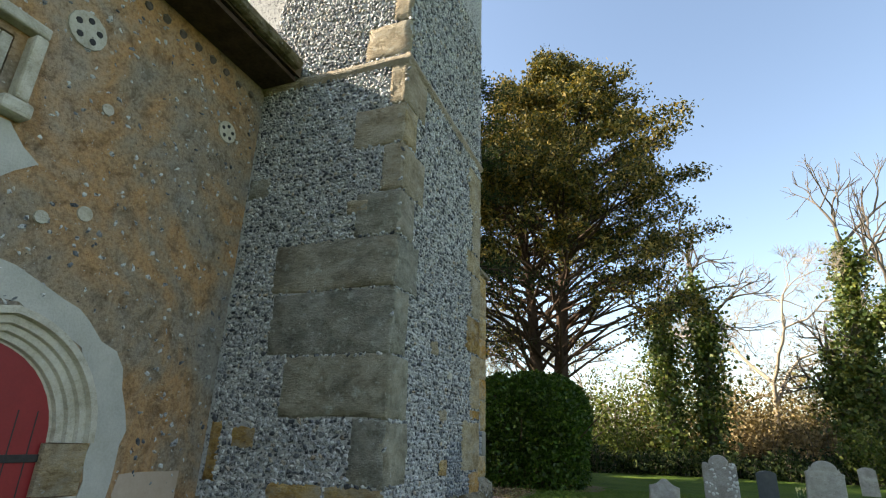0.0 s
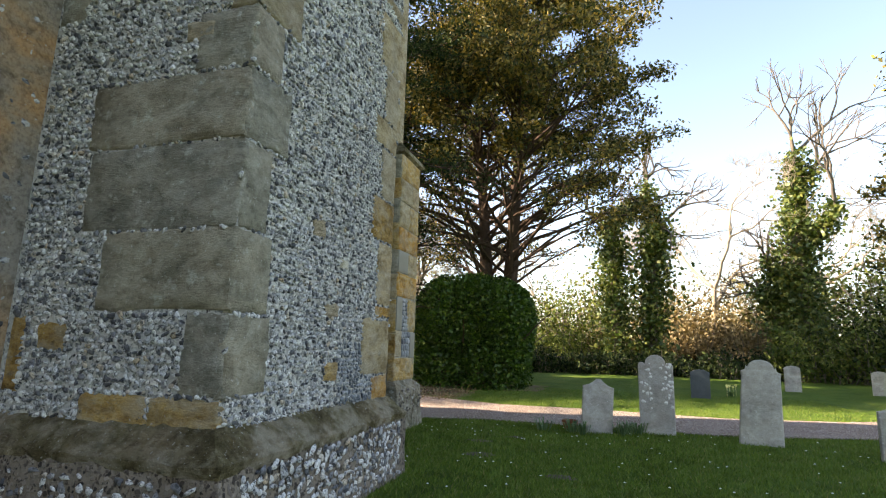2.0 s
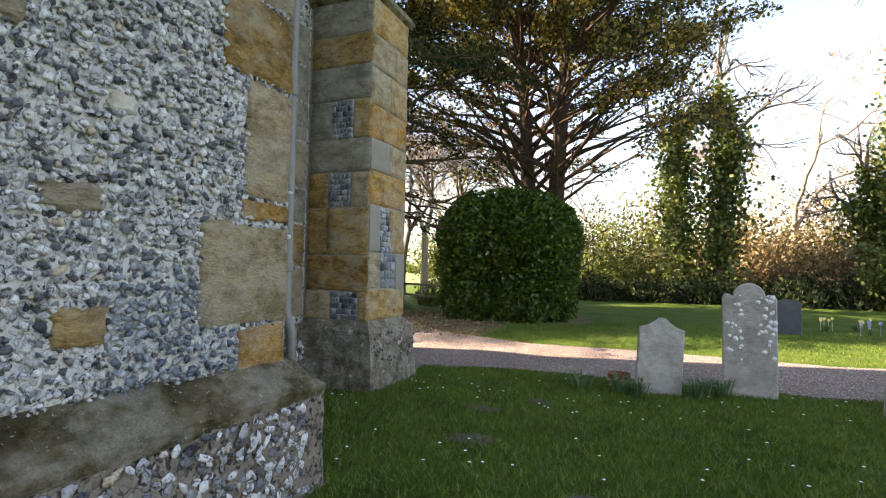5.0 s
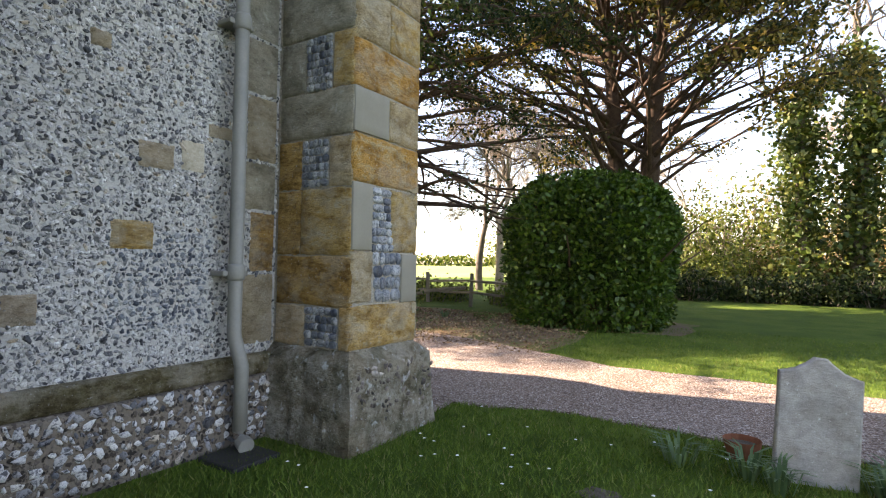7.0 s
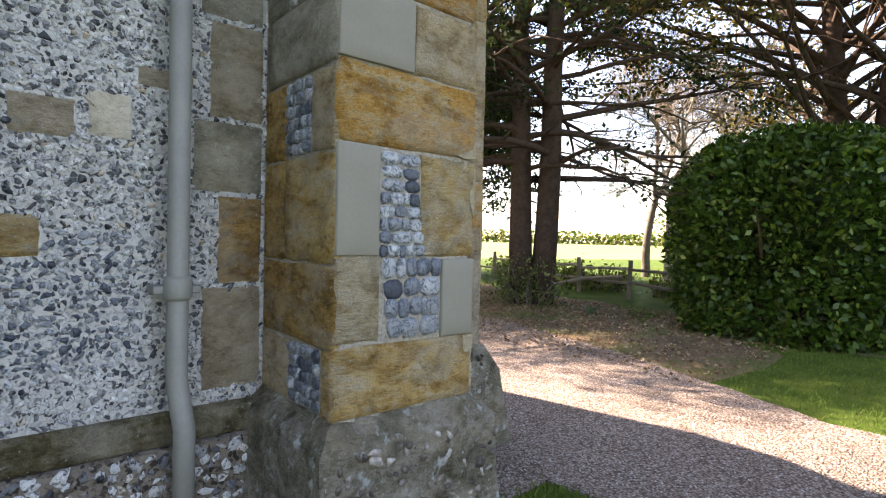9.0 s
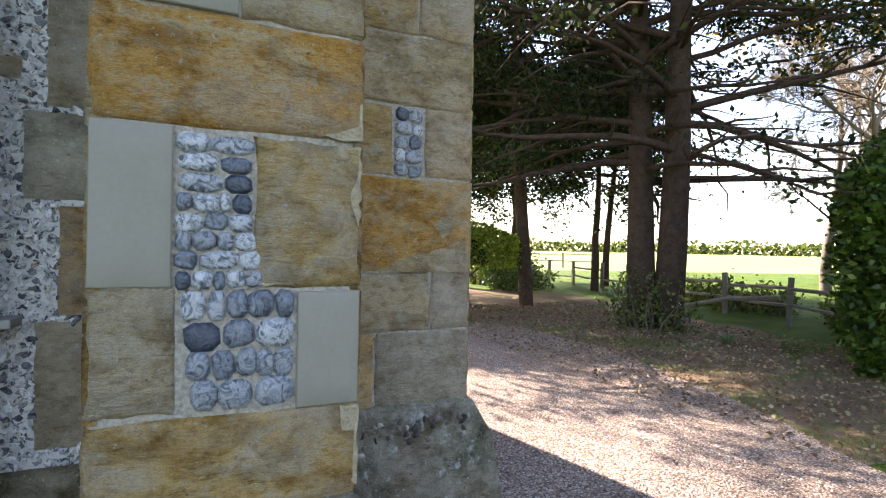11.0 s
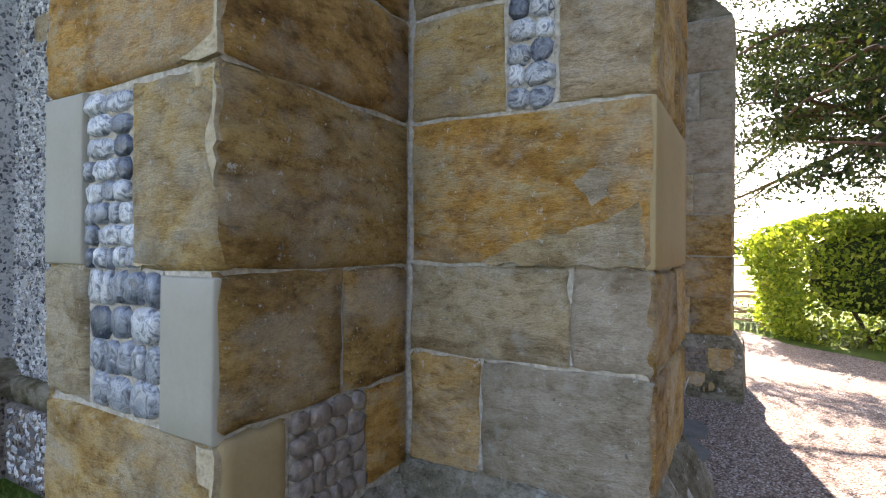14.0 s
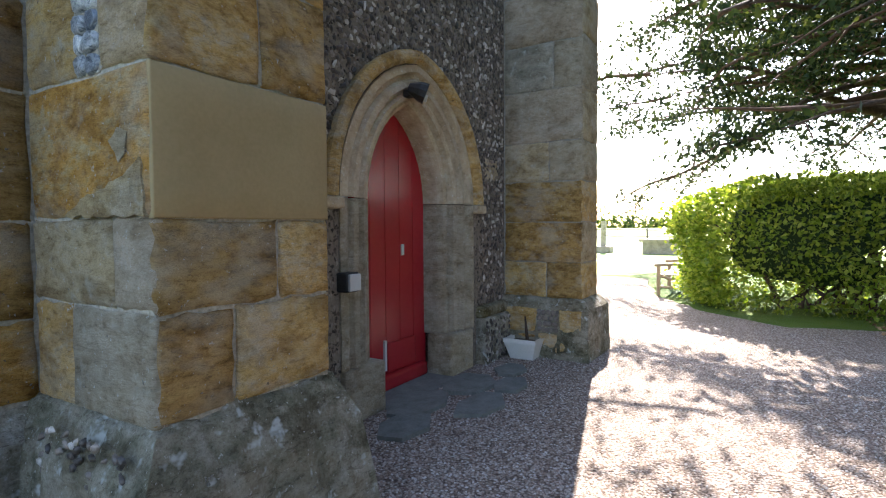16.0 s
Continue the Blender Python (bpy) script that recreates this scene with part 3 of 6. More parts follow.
def rough_ring(name, parent, x0, x1, y0, y1, profile, material, label="", seg=0.22, jitter=0.012):
    """A plinth or string course round a rectangular pier. profile: (outset, z) from the top down."""
    per = []
    for (ax, ay), (bx, by), (nx, ny) in (((x0, y0), (x1, y0), (0, -1)), ((x1, y0), (x1, y1), (1, 0)), ((x1, y1), (x0, y1), (0, 1)), ((x0, y1), (x0, y0), (-1, 0))):
        n = max(1, int(math.hypot(bx - ax, by - ay) / seg))
        per += [(ax + (bx - ax) * k / n, ay + (by - ay) * k / n, nx, ny, k == 0) for k in range(n)]
    cx, cy = (x0 + x1) / 2, (y0 + y1) / 2
    bm = bmesh.new()
    rings = []
    for o, z in profile:
        ring = []
        for x, y, nx, ny, corner in per:
            px, py = x, y
            if corner:
                px, py = x + (o if x > cx else -o), y + (o if y > cy else -o)
            else:
                px, py = x + nx * o, y + ny * o
            ring.append(bm.verts.new((px + rng.uniform(-jitter, jitter), py + rng.uniform(-jitter, jitter), z + rng.uniform(-jitter, jitter) * 0.7)))
        rings.append(ring)
    for r0, r1 in zip(rings, rings[1:]):
        for k in range(len(r0)):
            l = (k + 1) % len(r0)
            bm.faces.new((r0[k], r0[l], r1[l], r1[k]))
    bm.faces.new(rings[0])
    return part(name, bm, material, parent, label)


# ---- ground ----
def sheet(name, outline, z, material, label, thick=0.12, category=""):
    bm = bmesh.new()
    vs = [bm.verts.new((x, y, z)) for x, y in outline]
    es = [bm.edges.new((vs[i], vs[(i + 1) % len(vs)])) for i in range(len(vs))]
    fs = [g for g in bmesh.ops.triangle_fill(bm, edges=es, use_beauty=True)["geom"] if isinstance(g, bmesh.types.BMFace)]
    ext = bmesh.ops.extrude_face_region(bm, geom=fs)
    bmesh.ops.translate(bm, vec=(0, 0, -thick), verts=[g for g in ext["geom"] if isinstance(g, bmesh.types.BMVert)])
    ob = part(name, bm, material, None, label, kind="structure")
    return ob


def wavy(points, amp, seed, step=0.35):
    """A closed outline with an uneven, worn edge."""
    r = random.Random(seed)
    out = []
    for (ax, ay), (bx, by) in zip(points, points[1:] + points[:1]):
        n = max(1, int(math.hypot(bx - ax, by - ay) / step))
        for k in range(n):
            j = amp if k else amp * 0.3
            out.append((ax + (bx - ax) * k / n + r.uniform(-j, j), ay + (by - ay) * k / n + r.uniform(-j, j)))
    return out


def big_ground():
    bm = bmesh.new()
    bmesh.ops.create_grid(bm, x_segments=40, y_segments=40, size=400)
    for v in bm.verts:
        v.co.z = 0.0
    part("ground", bm, GRASS, None, "mown green churchyard grass on level ground", kind="structure")


big_ground()
GRAVEL_EDGE = [(-3.4, 9.2), (-1.75, 9.4), (-1.75, 10.4), (-0.6, 10.72), (1.0, 10.72), (2.8, 10.6), (4.4, 11.0), (6.3, 11.6), (9.5, 13.6), (13, 17), (18, 24), (17, 25), (12, 19), (8.1, 15.3), (5.8, 13.6), (3.6, 13.05), (1.0, 13.35), (-0.9, 13.3), (-2.6, 14.0), (-4.2, 14.6), (-6.5, 15.2), (-9.2, 15.0), (-10.6, 13.8), (-10.3, 12.6), (-11.2, 11.5), (-13.0, 10.4), (-16.5, 9.6), (-17.0, 8.0), (-12.4, 8.6), (-9.0, 9.6), (-8.0, 9.2)]
sheet("gravel_path", wavy(GRAVEL_EDGE, 0.06, 3), 0.018, GRAVEL, "pinkish gravel path with uneven grassy edges")
sheet("ground_litter", wavy([(-2.2, 13.8), (-2.2, 16.2), (-3.2, 17.0), (-5, 17.4), (-6.8, 19.6), (-11, 20.5), (-17, 20.8), (-19, 15.8), (-14, 14.8), (-10, 14.5), (-6, 14.6)], 0.25, 5, 0.8), 0.009, LITTER, "brown needle litter with thin grass under trees")
sheet("ground_litter", wavy([(-5.0, 17.4), (-3.0, 16.9), (-0.6, 17.6), (-0.5, 20), (-3, 22), (-5.4, 20)], 0.15, 6, 0.5), 0.008, LITTER, "bare brown earth round the clipped bush")
sheet("far_field", [(-24, 60), (-36, 24), (-26, 12), (-17.5, 9.0), (-15, 3), (-15, -60), (-395, -60), (-395, 390), (-60, 390), (-40, 120)], 0.006, FIELD, "bright open pasture beyond the churchyard", 0.02)

# ---- tower, turret and buttresses ----
DX, DHW, DRISE, DSPRING = -5.33, 0.50, 0.80, 1.68
hole = [(DX + u, z) for u, z in arch_outline(1.0, 1.16, DSPRING, -0.3)]
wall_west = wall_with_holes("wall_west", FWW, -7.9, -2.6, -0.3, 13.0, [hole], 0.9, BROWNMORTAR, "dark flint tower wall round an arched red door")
wn_ = inside_arch(1.17, 1.28, DSPRING)
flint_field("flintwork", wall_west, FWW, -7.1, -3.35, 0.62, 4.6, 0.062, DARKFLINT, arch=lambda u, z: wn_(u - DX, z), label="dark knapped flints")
for a, b in ((-4.15, -3.3), (-7.15, -6.4)):
    part("plinth", box((a, 9.56, -0.2), (b, 9.83, 0.5), 0.03), PLINTH, wall_west, "mossy stone plinth")
    part("plinth_coping", box((a, 9.56, 0.49), (b, 9.8, 0.62), 0.045), MOSS, wall_west, "green mossy coping")
    flint_field("plinth_flintwork", wall_west, Face((0, 9.83, 0), (1, 0, 0), (0, 1, 0)), a, b, 0.02, 0.47, 0.07, DARKFLINT, label="dark flints")
for u0, u1, z0, z1 in ((-6.95, -6.6, 1.95, 2.2), (-4.2, -3.95, 1.6, 2.0)):
    stone(wall_west, FWW, u0, u1, z0, z1, ARCH)

part("wall_tower", box((-7.9, 4.0, -0.3), (-2.55, 8.87, 13.0)), WALLMORTAR, None, "flint tower wall with a grey downpipe", kind="structure")
wall_tower = scene.objects["wall_tower"]
tw_stones = [(7.66, 7.93, 2.0, 2.2, GREY), (7.96, 8.16, 2.02, 2.26, WHITEARCH), (7.5, 7.8, 1.45, 1.66, OCHRE), (8.45, 8.81, 2.74, 3.2, GREEN), (8.4, 8.81, 3.2, 3.62, GREEN), (8.5, 8.81, 2.2, 2.74, GREY), (8.42, 8.81, 1.8, 2.2, GREEN), (8.55, 8.81, 1.3, 1.8, BROWN), (8.47, 8.81, 0.72, 1.3, GREY), (8.38, 8.81, 3.62, 4.1, GREEN), (7.35, 7.5, 2.7, 2.83, GREY), (6.95, 7.15, 1.0, 1.2, GREY), (8.16, 8.44, 2.3, 2.42, GREY), (6.6, 6.8, 2.9, 3.1, BUFF)]
for u0, u1, z0, z1, m in tw_stones:
    stone(wall_tower, FTW, u0, u1, z0, z1, m)
flint_field("flintwork", wall_tower, FTW, 6.3, 8.81, 0.66, 4.4, 0.046, FLINT, holes=[s[:4] for s in tw_stones], label="grey and white flints", fill=0.86, single=(7.5, 8.2, 0.9, 1.6))
part("plinth", box((-2.6, 6.3, -0.2), (-2.44, 8.80, 0.5), 0.03), BROWNMORTAR, wall_tower, "rough stone plinth")
part("plinth_coping", box((-2.62, 6.3, 0.49), (-2.47, 8.80, 0.66), 0.05), MOSS, wall_tower, "mossy stone coping")
flint_field("plinth_flintwork", wall_tower, Face((-2.44, 0, 0), (0, 1, 0), (1, 0, 0)), 6.5, 8.7, 0.02, 0.47, 0.075, FLINT, label="grey flints")

# stair turret
turret = tagged(part("stair_turret", box((-3.2, 3.83, -0.3), (-0.79, 6.32, 13.0)), WALLMORTAR), "flint stair turret with grey-green stone quoins", "turret", kind="structure")
tf = [(-2.1, -0.78, 2.55, 3.05, GREEN), (-2.05, -0.78, 1.97, 2.55, GREEN), (-1.84, -0.78, 1.44, 1.97, GREEN), (-1.1, -0.78, 0.93, 1.44, GREEN), (-1.85, -1.3, 0.72, 0.93, OCHRE), (-1.3, -0.78, 0.72, 0.93, OCHRE),
      (-1.25, -0.78, 3.05, 3.5, GREEN), (-1.0, -0.78, 3.5, 4.0, GREY), (-1.35, -0.78, 4.0, 4.45, GREY), (-0.98, -0.78, 4.45, 4.95, GREY), (-1.3, -0.78, 5.05, 5.5, GREY), (-1.0, -0.78, 5.5, 6.1, GREY), (-2.58, -2.3, 3.6, 3.85, GREEN), (-1.35, -1.1, 3.3, 3.44, GREY), (-1.5, -0.78, 6.1, 6.6, BUFF), (-2.55, -2.42, 0.9, 1.4, BROWN), (-2.3, -2.05, 1.18, 1.36, BROWN)]
for u0, u1, z0, z1, m in tf:
    stone(turret, FTF, u0, u1, z0, z1, m, rough=0.012)
flint_field("flintwork", turret, FTF, -2.58, -0.8, 0.7, 7.2, 0.05, FLINT, holes=[s[:4] for s in tf], label="grey and white flints", fill=0.9)
ts = [(3.82, 4.25, 0.93, 1.44, GREEN), (3.82, 4.2, 1.44, 1.97, GREEN), (3.82, 4.12, 1.97, 2.55, GREEN), (3.82, 4.3, 2.55, 3.05, GREEN), (3.82, 4.15, 3.05, 3.5, GREEN), (3.82, 4.35, 3.5, 4.0, GREY), (3.82, 4.1, 4.0, 4.45, BUFF), (3.82, 4.3, 4.45, 5.0, GREY),
      (5.94, 6.32, 0.62, 0.98, ORANGE), (5.68, 6.32, 0.98, 1.52, BUFF), (5.93, 6.32, 1.54, 1.66, ORANGE), (5.95, 6.32, 1.66, 2.3, BUFF), (5.78, 6.32, 2.3, 2.75, BROWN), (5.95, 6.32, 2.75, 3.3, GREY), (5.75, 6.32, 3.3, 3.6, BUFF), (5.95, 6.32, 3.6, 4.2, GREY), (5.8, 6.32, 4.2, 4.8, BUFF), (5.02, 5.24, 0.96, 1.13, OCHRE), (4.96, 5.2, 1.48, 1.6, GREY), (5.2, 5.33, 1.9, 2.0, WHITEARCH), (4.7, 4.9, 2.1, 2.25, GREY)]
for u0, u1, z0, z1, m in ts:
    stone(turret, FTS, u0, u1, z0, z1, m, rough=0.012)
flint_field("flintwork", turret, FTS, 3.84, 6.3, 0.7, 3.3, 0.044, FLINT, holes=[s[:4] for s in ts], label="grey and white flints", fill=0.86, single=(5.25, 5.95, 0.75, 1.3))
flint_field("flintwork", turret, FTS, 3.84, 6.3, 3.3, 7.2, 0.056, FLINT, holes=[s[:4] for s in ts], label="grey and white flints", fill=0.86)
rough_ring("plinth_coping", turret, -3.2, -0.78, 3.82, 6.32, [(-0.02, 0.78), (0.04, 0.74), (0.1, 0.675), (0.175, 0.6), (0.165, 0.54)], MOSS, "brown mossy sloping coping", 0.1, 0.016)
rough_ring("plinth", turret, -3.2, -0.78, 3.82, 6.32, [(0.15, 0.58), (0.165, 0.45), (0.175, 0.25), (0.18, -0.15)], BROWNMORTAR, "flint rubble plinth", 0.12, 0.014)
flint_field("plinth_flintwork", turret, Face((-0.605, 0, 0), (0, 1, 0), (1, 0, 0)), 3.8, 6.3, 0.02, 0.52, 0.07, FLINT, label="grey flints", fill=0.75)
flint_field("plinth_flintwork", turret, Face((0, 3.645, 0), (1, 0, 0), (0, -1, 0)), -2.5, -0.7, 0.02, 0.5, 0.07, FLINT, label="grey flints", fill=0.6)
rough_ring("string_course", turret, -3.2, -0.78, 3.82, 6.32, [(0.0, 5.06), (0.03, 5.0), (0.03, 4.97), (0.0, 4.92)], GREY, "weathered stone string course", 0.3, 0.006)


def pier(name, lo, hi, label, stage, back):
    """A buttress core in two stages: a sloped weathering where the upper stage steps back."""
    bm = box((lo[0], lo[1], -0.3), (hi[0], hi[1], stage))
    ob = tagged(part(name, bm, MORTAR), label, "buttress", "tower buttresses", "structure")
    x1, y1 = hi[0] - back[0], hi[1] - back[1]
    part("upper_stage", box((lo[0], lo[1] + 0.06 * (back[0] > 0), stage - 0.02), (x1 - 0.008, y1 - 0.008, 8.6)), BUFF, ob, "weathered ashlar upper stage")
    bm = bmesh.new()
    p = [(lo[0], lo[1]), (hi[0], lo[1]), (hi[0], hi[1]), (lo[0], hi[1])]
    q = [(lo[0], lo[1]), (x1, lo[1]), (x1, y1), (lo[0], y1)]
    low = [bm.verts.new((x, y, stage)) for x, y in p]
    top = [bm.verts.new((x, y, stage + 0.42)) for x, y in q]
    for k in range(4):
        bm.faces.new((low[k], low[(k + 1) % 4], top[(k + 1) % 4], top[k]))
    part("weathering", bm, MOSS, ob, "sloped mossy weathering")
    return ob


b1 = pier("buttress", (-2.6, 8.82, 0), (-1.71, 9.66, 0), "ochre sandstone buttress with flint panels", 4.4, (0.32, 0.0))
b2 = pier("buttress", (-3.34, 9.60, 0), (-2.53, 10.53, 0), "orange and grey sandstone buttress beside the door", 4.4, (0.0, 0.32))
b3 = pier("buttress", (-7.7, 9.50, 0), (-7.11, 10.61, 0), "grey-brown sandstone buttress with a mossy foot", 4.02, (0.0, 0.36))
# front of the first
f1 = [(8.81, 9.67, 2.02, 2.4, ORANGE), (8.81, 9.05, 1.49, 2.02, CEMENT), (9.295, 9.67, 1.49, 2.01, OCHRE), (8.81, 9.065, 1.08, 1.49, BUFF), (9.44, 9.67, 1.06, 1.48, CEMENT), (8.81, 9.67, 0.72, 1.07, OCHRE),
      (8.81, 9.24, 2.4, 2.76, CEMENT), (9.24, 9.67, 2.4, 2.76, BUFF), (8.81, 9.67, 2.76, 3.14, ORANGE), (8.81, 9.24, 3.14, 3.56, BUFF), (9.24, 9.67, 3.14, 3.56, OCHRE), (8.81, 9.35, 3.56, 3.95, BUFF), (9.35, 9.67, 3.56, 3.95, BUFF), (8.81, 9.67, 3.95, 4.36, OCHRE), ]
for u0, u1, z0, z1, m in f1:
    stone(b1, FB1, u0, u1, z0, z1, m, proud=0.009 if m is not CEMENT else 0.011, rough=0.007 if m is not CEMENT else 0.0006)
rows = [(2.0 - 0.0645 * (k + 1), 2.0 - 0.0645 * k, 9.053, 9.29 + (0.014 * max(0, k - 4))) for k in range(8)]
cobble_panel(b1, FB1, rows, 0.075)
cobble_panel(b1, FB1, [(1.485 - 0.1 * (k + 1), 1.485 - 0.1 * k, 9.068 + 0.012 * k, 9.435) for k in range(4)], 0.085)
f1s = [(-2.52, -1.70, 3.2, 3.6, GREEN), (-2.52, -2.22, 2.76, 3.2, GREEN), (-1.93, -1.70, 2.76, 3.2, OCHRE), (-2.52, -1.70, 2.38, 2.76, GREEN), (-2.52, -2.25, 1.98, 2.38, BROWN), (-1.95, -1.70, 1.98, 2.38, BUFF), (-2.52, -2.25, 1.45, 1.98, BROWN), (-2.25, -1.70, 1.45, 1.98, OCHRE), (-2.52, -1.70, 1.05, 1.45, BROWN), (-2.52, -2.18, 0.72, 1.05, BUFF), (-1.82, -1.70, 0.72, 1.05, OCHRE), (-2.52, -1.7, 3.6, 3.95, BROWN), (-2.52, -1.7, 3.95, 4.36, GREEN)]
for u0, u1, z0, z1, m in f1s:
    stone(b1, FB1S, u0, u1, z0, z1, m, rough=0.006)
for z0, z1, u0, u1 in ((2.76, 3.2, -2.21, -1.94), (1.99, 2.37, -2.24, -1.96), (0.73, 1.04, -2.17, -1.83)):
    n = round((z1 - z0) / 0.062)
    cobble_panel(b1, FB1S, [(z0 + (z1 - z0) * k / n, z0 + (z1 - z0) * (k + 1) / n, u0, u1) for k in range(n)], 0.06)
f1w = [(-2.52, -1.70, 2.02, 2.4, BROWN), (-2.0, -1.70, 2.4, 2.85, BROWN), (-2.52, -2.0, 2.4, 2.85, BROWN), (-2.52, -1.70, 1.49, 2.02, BROWN), (-2.16, -1.70, 1.08, 1.49, BROWN), (-2.52, -2.16, 1.08, 1.49, BROWN), (-1.93, -1.70, 0.74, 1.08, BROWNCEMENT), (-2.52, -2.28, 0.74, 1.08, ORANGE), (-2.52, -1.7, 2.85, 3.3, BROWN), (-2.52, -1.7, 3.3, 3.8, BROWN), (-2.52, -1.7, 3.8, 4.3, BROWN)]
for u0, u1, z0, z1, m in f1w:
    stone(b1, FB1W, u0, u1, z0, z1, m, rough=0.006)
cobble_panel(b1, FB1W, [(0.75 + 0.066 * k, 0.75 + 0.066 * (k + 1), -2.27, -1.94) for k in range(5)], 0.07, DARKFLINT)
rough_ring("plinth", b1, -2.6, -1.70, 8.81, 9.67, [(-0.02, 0.73), (0.02, 0.70), (0.10, 0.62), (0.115, 0.3), (0.15, -0.1)], PLINTH, "lichened rubble plinth", 0.07, 0.014)
flint_field("plinth_flintwork", b1, Face((-1.58, 0, 0), (0, 1, 0), (1, 0, 0)), 8.75, 9.75, 0.1, 0.6, 0.06, DARKFLINT, label="dark flints", fill=0.4, lift=-0.006)
rough_ring("string_course", b1, -2.6, -1.70, 8.81, 9.67, [(-0.05, 4.56), (0.06, 4.44), (0.06, 4.38), (0.0, 4.34)], MOSS, "dark weathered string course", 0.3, 0.005)
# second
f2s = [(9.68, 10.06, 2.02, 2.4, OCHRE), (10.24, 10.54, 2.02, 2.41, BUFF), (9.68, 10.54, 1.5, 2.02, ORANGE), (9.68, 10.29, 1.17, 1.5, BUFF), (10.29, 10.54, 1.17, 1.5, GREY), (9.68, 9.975, 0.76, 1.17, OCHRE), (9.975, 10.54, 0.76, 1.17, GREY), (9.68, 10.54, 2.41, 2.8, BUFF), (9.68, 10.2, 2.8, 3.25, OCHRE), (10.2, 10.54, 2.8, 3.25, BUFF), (9.68, 10.54, 3.25, 3.7, OCHRE), (9.68, 10.54, 3.7, 4.2, BUFF)]
for u0, u1, z0, z1, m in f2s:
    stone(b2, FB2S, u0, u1, z0, z1, m)
cobble_panel(b2, FB2S, [(2.02 + 0.075 * k, 2.02 + 0.075 * (k + 1), 10.07, 10.23) for k in range(5)], 0.07)
f2f = [(-3.35, -2.52, 1.49, 2.02, BROWNCEMENT), (-3.05, -2.52, 1.16, 1.49, BROWN), (-3.35, -3.05, 1.16, 1.49, OCHRE), (-2.83, -2.52, 0.78, 1.16, BROWN), (-3.35, -2.83, 0.78, 1.16, OCHRE), (-2.98, -2.52, 2.02, 2.45, OCHRE), (-3.35, -2.98, 2.02, 2.45, BROWN), (-3.35, -2.52, 2.45, 2.95, OCHRE), (-3.35, -2.9, 2.95, 3.4, GREY), (-2.9, -2.52, 2.95, 3.4, OCHRE), (-3.35, -2.52, 3.4, 3.9, BUFF), (-3.35, -2.52, 3.9, 4.4, BUFF)]
for u0, u1, z0, z1, m in f2f:
    stone(b2, FB2F, u0, u1, z0, z1, m, rough=0.007 if m is not BROWNCEMENT else 0.0006)
rough_ring("plinth", b2, -3.35, -2.52, 9.6, 10.54, [(-0.02, 0.79), (0.02, 0.76), (0.10, 0.58), (0.14, 0.3), (0.2, -0.1)], PLINTH, "lichened rubble plinth", 0.07, 0.018)
flint_field("plinth_flintwork", b2, Face((-2.42, 0, 0), (0, 1, 0), (1, 0, 0)), 9.85, 10.5, 0.5, 0.72, 0.045, DARKFLINT, label="dark flints", fill=0.35, lift=-0.012)
# third
f3s = [(9.72, 10.62, 1.5, 1.95, BROWN), (9.72, 10.25, 1.95, 2.38, BUFF), (10.25, 10.62, 1.95, 2.38, GREY), (9.72, 10.62, 2.38, 2.95, GREY), (9.72, 10.62, 1.06, 1.5, BROWN), (9.72, 10.22, 0.66, 1.06, OCHRE), (10.22, 10.62, 0.66, 1.06, BROWN), (9.72, 10.3, 2.95, 3.45, GREEN), (10.3, 10.62, 2.95, 3.45, GREY), (9.72, 10.62, 3.45, 4.0, GREY)]
for u0, u1, z0, z1, m in f3s:
    stone(b3, FB3S, u0, u1, z0, z1, m, rough=0.006)
for u0, u1, z0, z1, m in [(-7.69, -7.1, 0.66, 1.06, OCHRE), (-7.69, -7.1, 1.06, 1.5, BUFF), (-7.69, -7.1, 1.5, 1.95, OCHRE), (-7.69, -7.1, 1.95, 2.38, GREY), (-7.69, -7.1, 2.38, 2.95, BUFF), (-7.69, -7.1, 2.95, 3.5, GREY), (-7.69, -7.1, 3.5, 4.0, BUFF)]:
    stone(b3, FB3F, u0, u1, z0, z1, m)
rough_ring("plinth", b3, -7.69, -7.1, 9.5, 10.62, [(-0.02, 0.68), (0.03, 0.66), (0.10, 0.56), (0.11, 0.3), (0.13, -0.1)], PLINTH, "mossy ochre plinth", 0.14, 0.012)
FB3P = Face((-6.99, 0, 0), (0, 1, 0), (1, 0, 0))
for u0, u1, z0, z1, m in [(9.7, 10.15, 0.28, 0.56, OCHRE), (10.4, 10.66, 0.05, 0.56, OCHRE), (9.7, 10.15, 0.0, 0.28, BROWN), (10.15, 10.4, 0.0, 0.3, OCHRE)]:
    stone(b3, FB3P, u0, u1, z0, z1, m)
cobble_panel(b3, FB3P, [(0.3 + 0.062 * k, 0.3 + 0.062 * (k + 1), 10.15, 10.4) for k in range(4)], 0.06, DARKFLINT)



def smear(parent, f, pts, material, label, seed, proud=0.0085):
    """A thin irregular patch of mortar or plaster lying on a wall."""
    bm = bmesh.new()
    vs = [bm.verts.new(f.at(u, z, proud)) for u, z in wavy(pts, 0.008, seed, 0.03)]
    es = [bm.edges.new((vs[i], vs[(i + 1) % len(vs)])) for i in range(len(vs))]
    fs = [g for g in bmesh.ops.triangle_fill(bm, edges=es, use_beauty=True)["geom"] if isinstance(g, bmesh.types.BMFace)]
    ext = bmesh.ops.extrude_face_region(bm, geom=fs)
    bmesh.ops.translate(bm, vec=-f.n * 0.02, verts=[g for g in ext["geom"] if isinstance(g, bmesh.types.BMVert)])
    part("mortar_patch", bm, material, parent, label)


